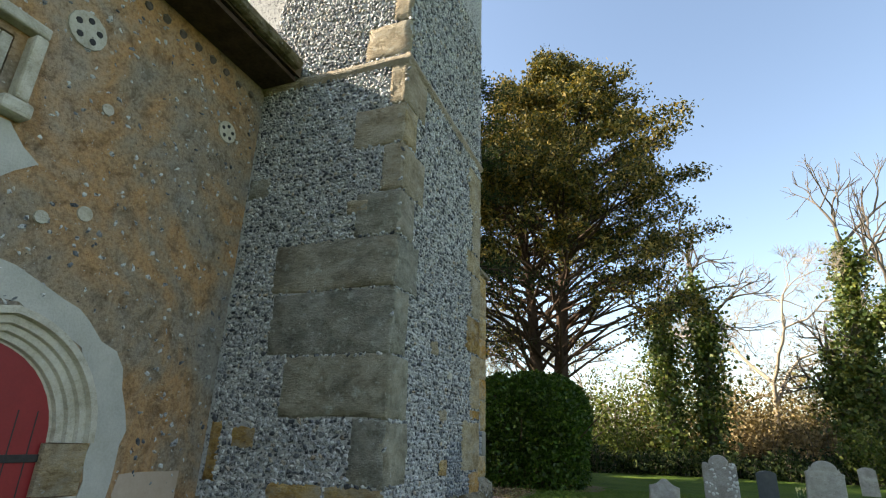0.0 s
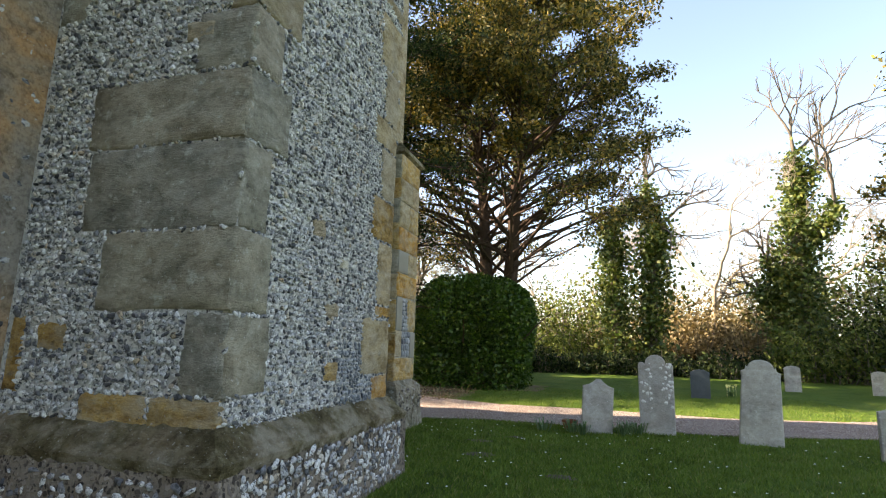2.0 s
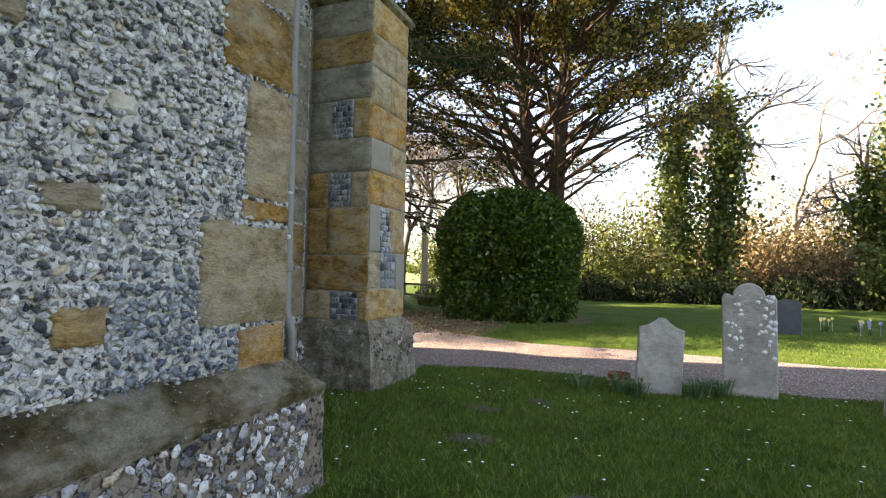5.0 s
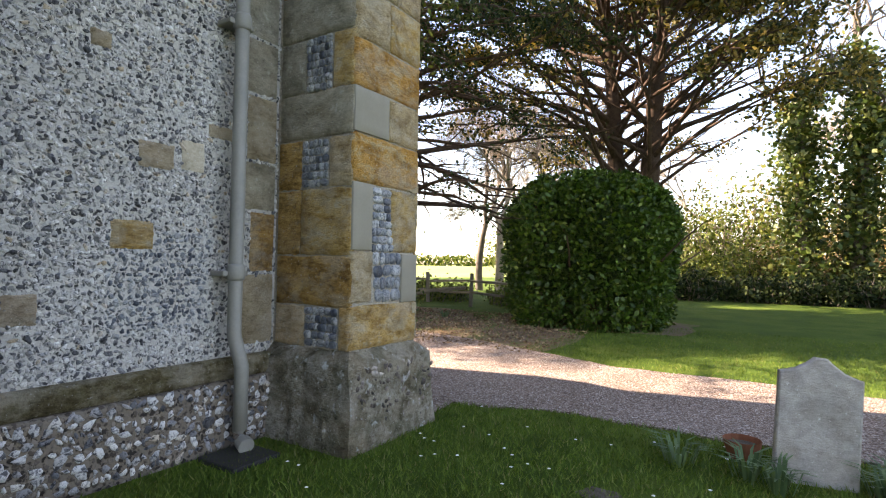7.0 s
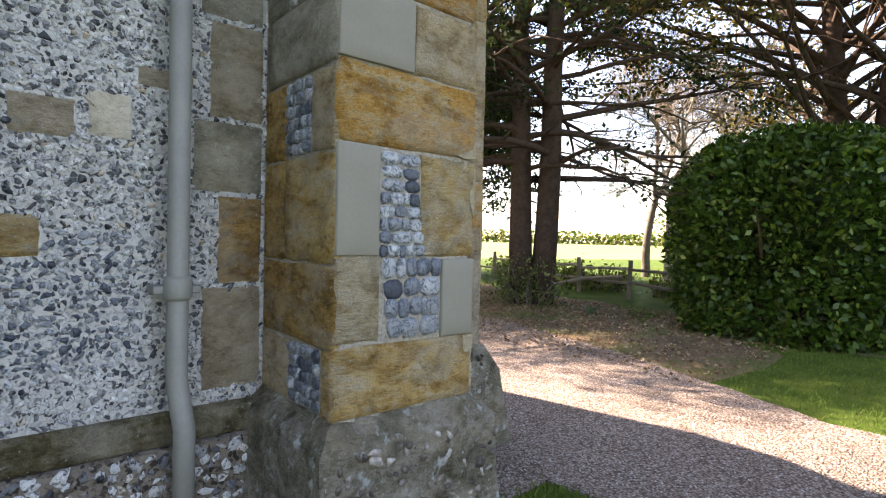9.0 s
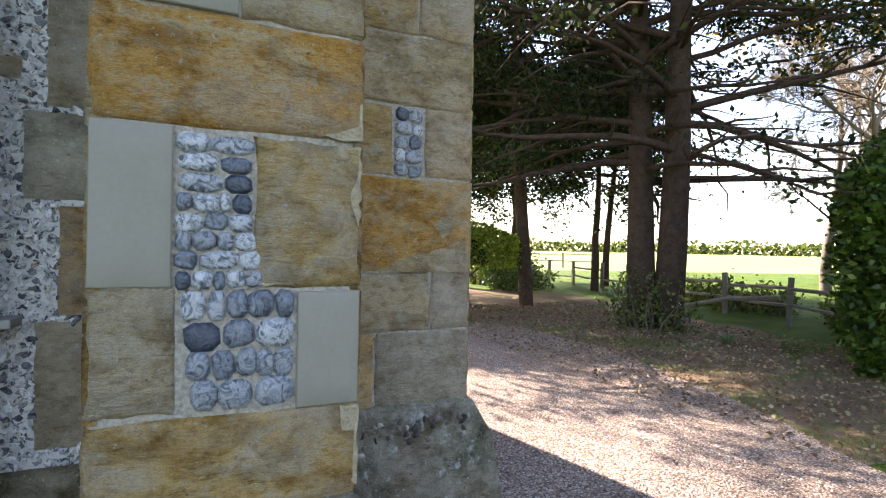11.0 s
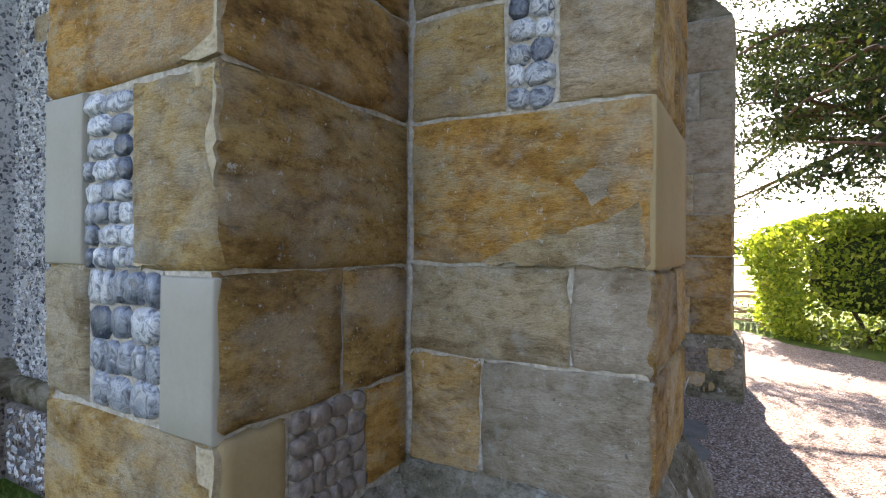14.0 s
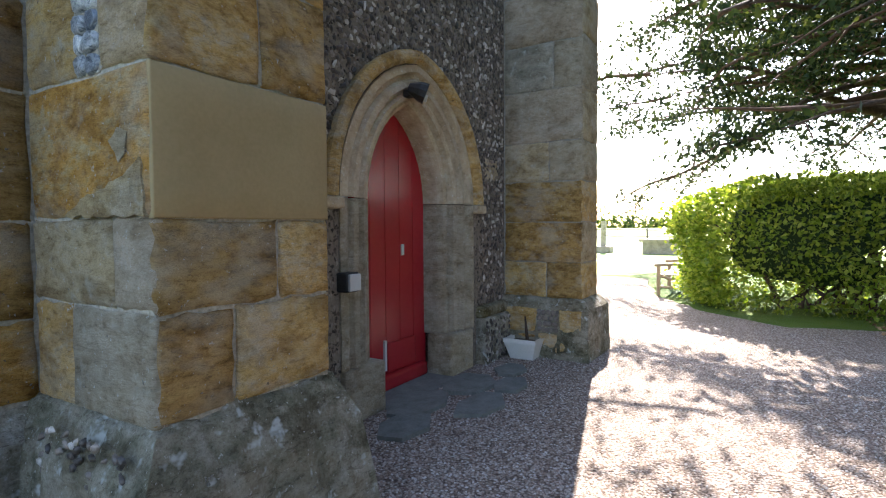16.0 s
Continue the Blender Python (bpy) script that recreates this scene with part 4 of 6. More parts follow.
smear(b1, FB1, [(9.57, 2.0), (9.662, 2.0), (9.662, 1.7), (9.64, 1.76), (9.615, 1.88)], REPAIR, "pale mortar repair", 1)
smear(b1, FB1, [(9.57, 2.06), (9.665, 2.17), (9.665, 2.025), (9.5, 2.025)], REPAIR, "pale mortar repair", 2)
smear(b1, FB1, [(9.60, 1.06), (9.665, 1.06), (9.665, 0.76), (9.61, 0.8)], REPAIR, "pale mortar repair", 4)
smear(b1, FB1, [(9.3, 1.5), (9.42, 1.5), (9.46, 1.56), (9.36, 1.53)], REPAIR, "pale mortar repair", 6)
smear(b2, FB2S, [(10.3, 1.77), (10.36, 1.81), (10.42, 1.79), (10.41, 1.72), (10.36, 1.69)], GREY, "pale chipped mortar patch", 7)
smear(b2, FB2S, [(9.98, 1.505), (10.1, 1.57), (10.25, 1.6), (10.4, 1.64), (10.5, 1.7), (10.52, 1.5)], BUFF, "pale mortar repair over ochre stone", 8, 0.014)

# ---- nave ----
NY, NS, NB = 2.0, 1.2, -0.5
nhole = [(NY + u, z) for u, z in arch_outline(0.70, 0.82, NS, NB)]
whole = [(-0.33, 2.5), (1.48, 2.5), (1.48, 3.8), (-0.33, 3.8)]
wall_nave = wall_with_holes("wall_nave", FNV, -14.0, 3.84, -0.6, 5.0, [nhole, whole], 0.8, PLASTER, "patchy ochre lime-rendered nave wall with flecks of flint")

# nave roof, eaves and what closes the church
nave_roof = thing("nave_roof", (-2.6, -5, 5.0), "mossy clay-tiled nave roof with deep dark eaves", "roof", kind="structure")
bm = bmesh.new()
vs = [bm.verts.new(p) for p in ((-2.12, -14.2, 5.06), (-2.12, 3.83, 5.06), (-6.6, 3.83, 7.5), (-6.6, -14.2, 7.5), (-2.12, -14.2, 5.2), (-2.12, 3.83, 5.2), (-6.6, 3.83, 7.64), (-6.6, -14.2, 7.64))]
for q in ((0, 1, 2, 3), (4, 7, 6, 5), (0, 4, 5, 1), (1, 5, 6, 2), (2, 6, 7, 3), (3, 7, 4, 0)):
    bm.faces.new([vs[i] for i in q])
part("roof_slope", bm, TILE, nave_roof)
bm = bmesh.new()
vs = [bm.verts.new(p) for p in ((-6.6, -14.2, 7.5), (-6.6, 3.9, 7.5), (-11.1, 3.9, 5.06), (-11.1, -14.2, 5.06), (-6.6, -14.2, 7.64), (-6.6, 3.9, 7.64), (-11.1, 3.9, 5.2), (-11.1, -14.2, 5.2))]
for q in ((0, 1, 2, 3), (4, 7, 6, 5), (0, 4, 5, 1), (1, 5, 6, 2), (2, 6, 7, 3), (3, 7, 4, 0)):
    bm.faces.new([vs[i] for i in q])
part("roof_slope", bm, TILE, nave_roof)
part("soffit_board", box((-2.6, -14, 5.0), (-2.16, 3.80, 5.05)), BARK, nave_roof, "dark timber soffit")
part("gutter", tube([(-2.08, -14, 5.12), (-2.08, -2, 5.13), (-2.08, 3.7, 5.14)], 0.07, 10), MOSS, nave_roof, "mossy gutter")
r = random.Random(4)
for k in range(46):
    y = 3.75 - k * 0.2
    c = 0.1 + r.uniform(-0.02, 0.02)
    part("roof_tile", box((-2.3, y - 0.19, 5.17 + r.uniform(0, 0.02)), (-2.05, y, 5.21 + r.uniform(0, 0.02)), 0.008, m=None), TILE if k % 3 else MOSS, nave_roof)
part("wall_nave_far", box((-11.0, -14.0, -0.5), (-10.2, 4.0, 5.0)), PLASTER, None, "plain far nave wall", kind="structure")
part("wall_nave_end", box((-10.2, -14.0, -0.5), (-3.4, -13.2, 7.0)), PLASTER, None, "plain end wall of the nave", kind="structure")
part("ceiling", box((-10.2, -13.2, 4.8), (-3.4, 4.0, 4.95)), PALEPLASTER, None, "plain nave ceiling", kind="structure")

# patches, roundels and flints in the render
for y0, y1, z0, z1, m in [(3.02, 3.6, 0.3, 0.98, PINKPLASTER)]:
    bm = bmesh.new()
    ring = [bm.verts.new(FNV.at(y, z, 0.005)) for y, z in wavy([(y0, z0), (y1, z0), (y1, z1), (y0, z1)], 0.03, 8, 0.1)]
    bm.faces.new(ring)
    ext = bmesh.ops.extrude_face_region(bm, geom=list(bm.faces))
    bmesh.ops.translate(bm, vec=(-0.03, 0, 0), verts=[g for g in ext["geom"] if isinstance(g, bmesh.types.BMVert)])
    part("render_patch", bm, m, wall_nave, "smooth pinkish plaster patch")
for pts, m, lab in (([(1.0, 2.3), (1.7, 2.35), (2.4, 2.12), (2.86, 1.75), (3.0, 1.3), (2.95, 0.8), (2.9, 0.45), (2.72, 0.45), (2.74, 1.2), (2.5, 1.85), (2.0, 2.06), (1.0, 1.9)], PALEPLASTER, "pale plaster round the door arch"), ([(1.0, 2.45), (1.0, 3.3), (1.62, 3.2), (1.85, 3.0), (1.65, 2.8), (1.7, 2.6), (1.5, 2.35)], PALEPLASTER, "grey plaster patch below the window")):
    bm = bmesh.new()
    vv = [bm.verts.new(FNV.at(y, z, 0.006)) for y, z in wavy(pts, 0.025, 12, 0.12)]
    es = [bm.edges.new((vv[i], vv[(i + 1) % len(vv)])) for i in range(len(vv))]
    fs = [g for g in bmesh.ops.triangle_fill(bm, edges=es, use_beauty=True)["geom"] if isinstance(g, bmesh.types.BMFace)]
    ext = bmesh.ops.extrude_face_region(bm, geom=fs)
    bmesh.ops.translate(bm, vec=(-0.03, 0, 0), verts=[g for g in ext["geom"] if isinstance(g, bmesh.types.BMVert)])
    part("render_patch", bm, m, wall_nave, lab)
flint_field("flint_flecks", wall_nave, FNV, 0.7, 3.8, 0.7, 4.8, 0.05, FLINT, fill=0.075, arch=lambda u, z: abs(u - NY) < 1.0 and z < 2.0 or u < 1.7 and 2.45 < z < 4.0, label="scattered flint flecks", d=0.008)
for y, z, rad in ((1.89, 4.2, 0.16), (3.4, 4.2, 0.12), (2.2, 3.68, 0.05), (1.97, 2.66, 0.05), (2.25, 2.8, 0.06)):
    roundel = part("roundel", tube([FNV.at(y, z, -0.03), FNV.at(y, z, 0.015)], [rad, rad * 0.95], 14), WHITEARCH, wall_nave, "carved stone quatrefoil roundel" if rad > 0.1 else "round pale stone")
    if rad > 0.1:
        for k in range(5):
            a = k * 2 * math.pi / 5 + 0.3
            c = (y + math.cos(a) * rad * 0.55, z + math.sin(a) * rad * 0.55)
            part("flint_inlay", tube([FNV.at(*c, 0.0), FNV.at(*c, 0.02)], [rad * 0.22, rad * 0.16], 7), IRON, wall_nave)
for k in range(9):
    y = 2.1 + k * 0.19
    part("putlog_flint", tube([FNV.at(y, 4.83 + r.uniform(-0.03, 0.03), -0.02), FNV.at(y, 4.82, 0.018)], [0.05, 0.035], 7), DARKFLINT, wall_nave)

# nave window, only its moulded corner is seen
window_1 = thing("window_1", (-2.6, 0.15, 2.5), "square-headed stone window with a moulded hood", "window", kind="structure")
part("hood_mould", box((-2.64, -0.48, 3.86), (-2.5, 1.64, 3.95), 0.02), WHITEARCH, window_1)
part("hood_mould", box((-2.64, 1.55, 3.34), (-2.5, 1.64, 3.855), 0.02), WHITEARCH, window_1)
part("label_stop", box((-2.64, 1.48, 3.22), (-2.48, 1.68, 3.335), 0.03), WHITEARCH, window_1)
for k in range(3):
    part("window_frame", box((-2.7 - 0.07 * k, 1.40 - 0.07 * k, 2.5), (-2.6 - 0.05 * k, 1.475 - 0.07 * k, 3.79), 0.012), WHITEARCH, window_1)
    part("window_frame", box((-2.7 - 0.07 * k, -0.28, 3.72 - 0.07 * k), (-2.6 - 0.05 * k, 1.40 - 0.07 * k, 3.79 - 0.07 * k), 0.012), WHITEARCH, window_1)
part("window_sill", box((-3.0, -0.33, 2.42), (-2.56, 1.48, 2.5), 0.015), WHITEARCH, window_1)
gm, gnt, gb = mat("leaded_glass", 0.1, 0.5)
gb.inputs["Base Color"].default_value = (0.03, 0.04, 0.045, 1)
part("pane", box((-2.95, -0.32, 2.5), (-2.94, 1.47, 3.78)), gm, window_1, "dark leaded glass")

# nave door
door_1 = thing("door_1", (-2.6, NY, 0), "closed dull red double door in a moulded stone arch", "door", kind="structure")
moulding("arch_moulding", FNV, NY, [(0.74, 0.84, -0.02), (0.74, 0.84, 0.035), (0.69, 0.79, 0.04), (0.68, 0.78, -0.005), (0.63, 0.73, 0.0), (0.62, 0.72, -0.03), (0.57, 0.68, -0.03), (0.56, 0.67, -0.06), (0.51, 0.63, -0.06), (0.5, 0.62, -0.09), (0.45, 0.58, -0.1)], WHITEARCH, door_1, NS, NB, False, True)
for zz0, zz1, m in ((0.86, NS, BUFF), (0.3, 0.86, WHITEARCH), (-0.5, 0.3, WHITEARCH)):
    moulding("jamb_stone", FNV, NY, [(0.72, 0.84, -0.02), (0.72, 0.84, 0.01), (0.5, 0.62, 0.01), (0.45, 0.58, -0.04), (0.45, 0.58, -0.1)], m, door_1, zz1 - 0.004, zz0 + 0.004, True, False)
for s in (-1, 1):
    bm = bmesh.new()
    pts = [(NY + s * 0.004, -0.5)] + [(NY + s * u, z) for u, z in arc_points(0.48, 0.61, NS, -0.5, 8)]
    bm.faces.new([bm.verts.new(FNV.at(y, z, -0.09)) for y, z in pts])
    ext = bmesh.ops.extrude_face_region(bm, geom=list(bm.faces))
    bmesh.ops.translate(bm, vec=(-0.05, 0, 0), verts=[g for g in ext["geom"] if isinstance(g, bmesh.types.BMVert)])
    leaf = part("door_leaf", bm, DULLRED, door_1, "dull red boarded leaf")
    for zz in (1.1, 0.1):
        part("strap_hinge", box((-2.685, NY + s * 0.03 if s > 0 else NY - 0.45, zz - 0.025), (-2.675, NY + 0.45 if s > 0 else NY - 0.03, zz + 0.025), 0.003), IRON, leaf, "black iron strap hinge")
    for k in (1, 2, 3):
        part("board_joint", box((-2.6915, NY + s * 0.125 * k - 0.004, -0.5), (-2.6885, NY + s * 0.125 * k + 0.004, NS + 0.2)), IRON, leaf, "dark joint between boards")

# ---- red west door ----
door_2 = thing("door_2", (DX, 9.56, 0), "closed glossy red boarded door in a pointed stone arch", "door", kind="structure")
outer = [(1.0, 1.16, -0.02), (1.0, 1.16, 0.012), (0.93, 1.1, 0.015), (0.9, 1.08, -0.03), (0.87, 1.05, -0.03), (0.84, 1.03, 0.0), (0.79, 0.99, 0.005), (0.76, 0.97, -0.045), (0.73, 0.95, -0.05), (0.70, 0.93, -0.02), (0.66, 0.9, -0.03), (0.64, 0.88, -0.085), (0.6, 0.86, -0.08), (0.57, 0.84, -0.09), (0.54, 0.82, -0.14), (DHW, DRISE, -0.3)]
moulding("arch_moulding", FWW, DX, outer, ARCH, door_2, DSPRING, 0.42, False, True, "pale moulded arch stones")
moulding("jamb", FWW, DX, outer, GREY, door_2, DSPRING - 0.008, 0.42, True, False, "moulded grey stone jamb")
moulding("hood_mould", FWW, DX, [(1.16, 1.27, -0.01), (1.16, 1.27, 0.05), (1.12, 1.24, 0.07), (1.06, 1.2, 0.06), (1.02, 1.17, 0.01), (1.02, 1.17, -0.01)], OCHRE, door_2, DSPRING, DSPRING - 0.04, False, True, "weathered hood mould")
for s in (-1, 1):
    lo, hi = sorted((DX + s * 0.5, DX + s * 0.98))
    part("jamb_base", box((lo, 9.46, -0.05), (hi, 9.735, 0.415), 0.03), GREY, door_2, "worn grey base block")
    lo, hi = sorted((DX + s * 1.0, DX + s * 1.2))
    part("hood_stop", box((lo, 9.66, DSPRING - 0.09), (hi, 9.78, DSPRING - 0.002), 0.02), ARCH, door_2)
planks = 5
for k in range(planks):
    x0, x1 = DX - 0.53 + 1.06 * k / planks, DX - 0.53 + 1.06 * (k + 1) / planks
    c = ((DRISE + 0.03) ** 2 - 0.53 ** 2) / (2 * 0.53)
    R = 0.53 + c
    top = lambda x: DSPRING + math.sqrt(max(0.0, R * R - (abs(x - DX) + c) ** 2))
    xs = [x0 + 0.003 + (x1 - x0 - 0.006) * j / 4 for j in range(5)]
    bm = bmesh.new()
    bm.faces.new([bm.verts.new((x, 9.43, z)) for x, z in [(xs[0], 0.03), (xs[4], 0.03)] + [(x, max(0.1, top(x))) for x in xs[::-1]]])
    ext = bmesh.ops.extrude_face_region(bm, geom=list(bm.faces))
    bmesh.ops.translate(bm, vec=(0, -0.05, 0), verts=[g for g in ext["geom"] if isinstance(g, bmesh.types.BMVert)])
    part("plank", bm, REDPAINT, door_2)
part("door_backing", box((DX - 0.5, 9.35, 0.03), (DX + 0.5, 9.378, 1.7)), DULLRED, door_2)
part("weatherboard", box((DX - 0.49, 9.41, 0.02), (DX + 0.49, 9.49, 0.16), 0.03), REDPAINT, door_2, "sloping red weatherboard")
part("flap_panel", box((DX - 0.33, 9.42, 0.17), (DX + 0.1, 9.447, 0.43), 0.01), REDPAINT, door_2, "small red panel low in the door")
part("flap_edge", box((DX + 0.12, 9.42, 0.19), (DX + 0.15, 9.452, 0.46), 0.004), GREYPLASTIC, door_2, "pale metal strip")
part("escutcheon", box((DX - 0.17, 9.425, 1.2), (DX - 0.13, 9.44, 1.3), 0.004), GREYPLASTIC, door_2, "worn metal keyhole plate")
part("latch", box((DX + 0.4, 9.425, 1.02), (DX + 0.47, 9.46, 1.1), 0.006), IRON, door_2, "black latch")

key_box = thing("key_safe", (-4.36, 9.74, 1.0), "small grey key safe fixed beside the door", "key safe")
part("body", box((-4.44, 9.66, 1.0), (-4.30, 9.8, 1.14), 0.012), IRON, key_box)
part("cover", box((-4.43, 9.8, 1.01), (-4.31, 9.825, 1.13), 0.008), GREYPLASTIC, key_box, "pale grey cover")
lamp_ = thing("door_lamp", (-5.20, 9.76, 2.56), "small dark security lamp over the door arch", "lamp")
part("bracket", box((-5.24, 9.68, 2.54), (-5.16, 9.78, 2.6), 0.01), IRON, lamp_)
part("lamp_head", tube([(-5.14, 9.76, 2.6), (-5.18, 9.84, 2.57), (-5.21, 9.88, 2.55)], [0.04, 0.08, 0.085], 10), IRON, lamp_)
part("sensor", tube([(-5.28, 9.76, 2.56), (-5.32, 9.82, 2.54)], [0.035, 0.03], 10), GREYPLASTIC, lamp_, "pale round sensor")

# flagstones before the door
r = random.Random(9)
for k, (x, y, w, d) in enumerate([(-5.0, 9.91, 0.62, 0.4), (-5.7, 10.0, 0.55, 0.42), (-4.55, 10.1, 0.42, 0.34), (-5.25, 10.35, 0.5, 0.3), (-5.85, 10.35, 0.36, 0.26), (-6.3, 10.15, 0.4, 0.25)]):
    bm = bmesh.new()
    bm.faces.new([bm.verts.new((x + w / 2 * math.cos(a) * (1.25 + r.uniform(-0.2, 0.15)), y + d / 2 * math.sin(a) * (1.25 + r.uniform(-0.2, 0.15)), 0.045 + r.uniform(0, 0.012))) for a in [math.pi / 4 + j * math.pi / 3 for j in range(6)]])
    ext = bmesh.ops.extrude_face_region(bm, geom=list(bm.faces))
    bmesh.ops.translate(bm, vec=(0, 0, -0.06), verts=[g for g in ext["geom"] if isinstance(g, bmesh.types.BMVert)])
    tagged(part("flagstone", bm, FLAG), "worn grey flagstone set in gravel by the door", "flagstone", "flagstones at the door", "structure")
tagged(part("door_threshold", box((DX - 0.52, 9.36, -0.1), (DX + 0.52, 9.82, 0.03), 0.015), FLAG), "worn grey stone threshold", "threshold", kind="structure")

# white pot by the buttress
pot = thing("plant_pot", (-6.95, 10.05, 0.018), "square weathered white plastic pot with a dark stem", "plant pot")
bm = bmesh.new()
for (w0, z0), (w1, z1) in (((0.13, 0.02), (0.18, 0.2)), ((0.185, 0.2), (0.185, 0.24)), ((0.16, 0.24), (0.15, 0.2))):
    a = [bm.verts.new((-6.95 + sx * w0 * 1.15, 10.05 + sy * w0, z0)) for sx, sy in ((-1, -1), (1, -1), (1, 1), (-1, 1))]
    b = [bm.verts.new((-6.95 + sx * w1 * 1.15, 10.05 + sy * w1, z1)) for sx, sy in ((-1, -1), (1, -1), (1, 1), (-1, 1))]
    for k in range(4):
        bm.faces.new((a[k], a[(k + 1) % 4], b[(k + 1) % 4], b[k]))
part("pot_body", bm, WHITEPLASTIC, pot)
part("soil", box((-7.11, 9.91, 0.17), (-6.79, 10.19, 0.205)), SOIL, pot)
part("stem", tube([(-6.97, 10.05, 0.2), (-6.96, 10.04, 0.34), (-6.98, 10.02, 0.46)], [0.02, 0.015, 0.008], 6), BARK, pot, "dark bare stem")

# ---- downpipe ----
pipe = thing("downpipe", (-2.42, 8.27, 0), "grey painted cast-iron downpipe with collars", "downpipe")
py = 8.33
part("pipe", tube([(-2.40, py, 9.0), (-2.40, py, 0.85), (-2.36, py + 0.01, 0.72), (-2.33, py + 0.02, 0.62), (-2.33, py + 0.02, 0.16)], 0.052, 12), LEADPIPE, pipe, smooth=True)
for z in (1.34, 3.22, 5.1, 7.0):
    part("collar", tube([(-2.40, py, z - 0.09), (-2.40, py, z - 0.07), (-2.40, py, z + 0.01), (-2.40, py, z + 0.03)], [0.058, 0.068, 0.068, 0.058], 12), LEADPIPE, pipe, smooth=True)
    part("bracket", box((-2.56, py - 0.11, z - 0.06), (-2.40, py + 0.11, z - 0.02), 0.008), LEADPIPE, pipe)
part("shoe", tube([(-2.33, py + 0.02, 0.16), (-2.28, py + 0.0, 0.09), (-2.2, py - 0.02, 0.07)], [0.055, 0.058, 0.06], 12), LEADPIPE, pipe, "dark open outlet")
part("drain_gully", box((-2.4, 8.05, -0.02), (-2.0, 8.45, 0.03), 0.012), IRON, pipe, "dark gully grate")

# ---- gravestones ----
def headstone(x, y, w, h, t, turn, lean, shape, material, label, roll=0.0):
    m = pose(x, y, 0, lean, roll, turn)
    if shape == "ogee":
        prof = [(-0.5, 0), (-0.5, 0.86), (-0.42, 0.87), (-0.28, 0.9), (-0.14, 0.96), (-0.07, 1.0), (0.07, 1.0), (0.14, 0.96), (0.28, 0.9), (0.42, 0.87), (0.5, 0.86), (0.5, 0)]
    elif shape == "shoulder":
        prof = [(-0.5, 0), (-0.5, 0.86), (-0.46, 0.9), (-0.36, 0.9)] + [(0.3 * math.cos(a), 0.88 + 0.12 * math.sin(a)) for a in [math.pi - k * math.pi / 8 for k in range(9)]] + [(0.36, 0.9), (0.46, 0.9), (0.5, 0.86), (0.5, 0)]
    elif shape == "scroll":
        prof = [(-0.5, 0), (-0.44, 0.8), (-0.46, 0.85), (-0.36, 0.87), (-0.34, 0.92)] + [(0.3 * math.cos(a), 0.9 + 0.1 * math.sin(a)) for a in [math.pi - k * math.pi / 8 for k in range(9)]] + [(0.34, 0.92), (0.36, 0.87), (0.46, 0.85), (0.44, 0.8), (0.5, 0)]
    else:
        prof = [(-0.5, 0), (-0.5, 0.9), (-0.3, 0.97), (0, 1.0), (0.3, 0.97), (0.5, 0.9), (0.5, 0)]
    bm = bmesh.new()
    f = bm.faces.new([bm.verts.new((u * w, -t / 2, -0.1 if z == 0 else z * h)) for u, z in prof])
    ext = bmesh.ops.extrude_face_region(bm, geom=[f])
    bmesh.ops.translate(bm, vec=(0, t, 0), verts=[g for g in ext["geom"] if isinstance(g, bmesh.types.BMVert)])
    bmesh.ops.bevel(bm, geom=[e for e in bm.edges if abs(e.verts[0].co.y - e.verts[1].co.y) < 1e-4], offset=0.012, segments=1, affect="EDGES")
    bmesh.ops.transform(bm, matrix=m, verts=bm.verts)
    return tagged(part("headstone", bm, material), label, "headstone", "headstones in the churchyard")


headstone(1.22, 10.08, 0.47, 0.82, 0.1, 8, -6, "ogee", HEAD, "small leaning grey headstone with an ogee top", 4)
headstone(2.14, 10.4, 0.52, 1.22, 0.12, -4, -2, "shoulder", HEAD, "tall lichen-spotted grey headstone with a round top")
headstone(3.47, 10.0, 0.56, 1.2, 0.12, -8, -8, "scroll", HEAD, "broad pale leaning headstone with scrolled shoulders", 4)
headstone(4.85, 9.3, 0.45, 0.7, 0.1, -10, 2, "ogee", HEAD, "low grey headstone with an ogee top")
headstone(7.7, 23.0, 0.5, 0.9, 0.12, -12, 0, "plain", HEAD, "weathered pale headstone beyond the path")
headstone(10.2, 22.8, 0.45, 0.8, 0.12, -14, 0, "plain", HEAD, "pale round-topped headstone beyond the path")
headstone(3.95, 18.0, 0.5, 0.8, 0.1, -6, 0, "plain", SLATE, "dark slate headstone beyond the path")
cross = thing("stone_cross", (5.9, 9.3, 0), "pale stone cross on a stepped base", "cross")
part("base", box((5.68, 9.1, 0), (6.12, 9.5, 0.18), 0.02), HEAD, cross)
part("shaft", box((5.83, 9.24, 0.17), (5.97, 9.36, 1.15), 0.015), HEAD, cross)
part("arm", box((5.62, 9.245, 0.78), (6.18, 9.355, 0.92), 0.015), HEAD, cross)
# lichen crusts on the tall headstone
bm = bmesh.new()
for k in range(46):
    s = r.choice((-1, 1))
    u, z, q = 2.14 + s * (0.08 + 0.16 * r.random() ** 1.5), 0.35 + r.random() * 0.75, r.uniform(0.012, 0.032)
    vs = [bm.verts.new((u + q * math.cos(a) * r.uniform(0.7, 1.2), 10.331 + 0.033 * (z - 0.0) + (u - 2.14) * -0.07, z + q * math.sin(a) * r.uniform(0.7, 1.2))) for a in [j * math.pi / 3 for j in range(6)]]
    c = bm.verts.new((u, 10.319 + 0.033 * z + (u - 2.14) * -0.07, z))
    for j in range(6):
        bm.faces.new((vs[j], vs[(j + 1) % 6], c))
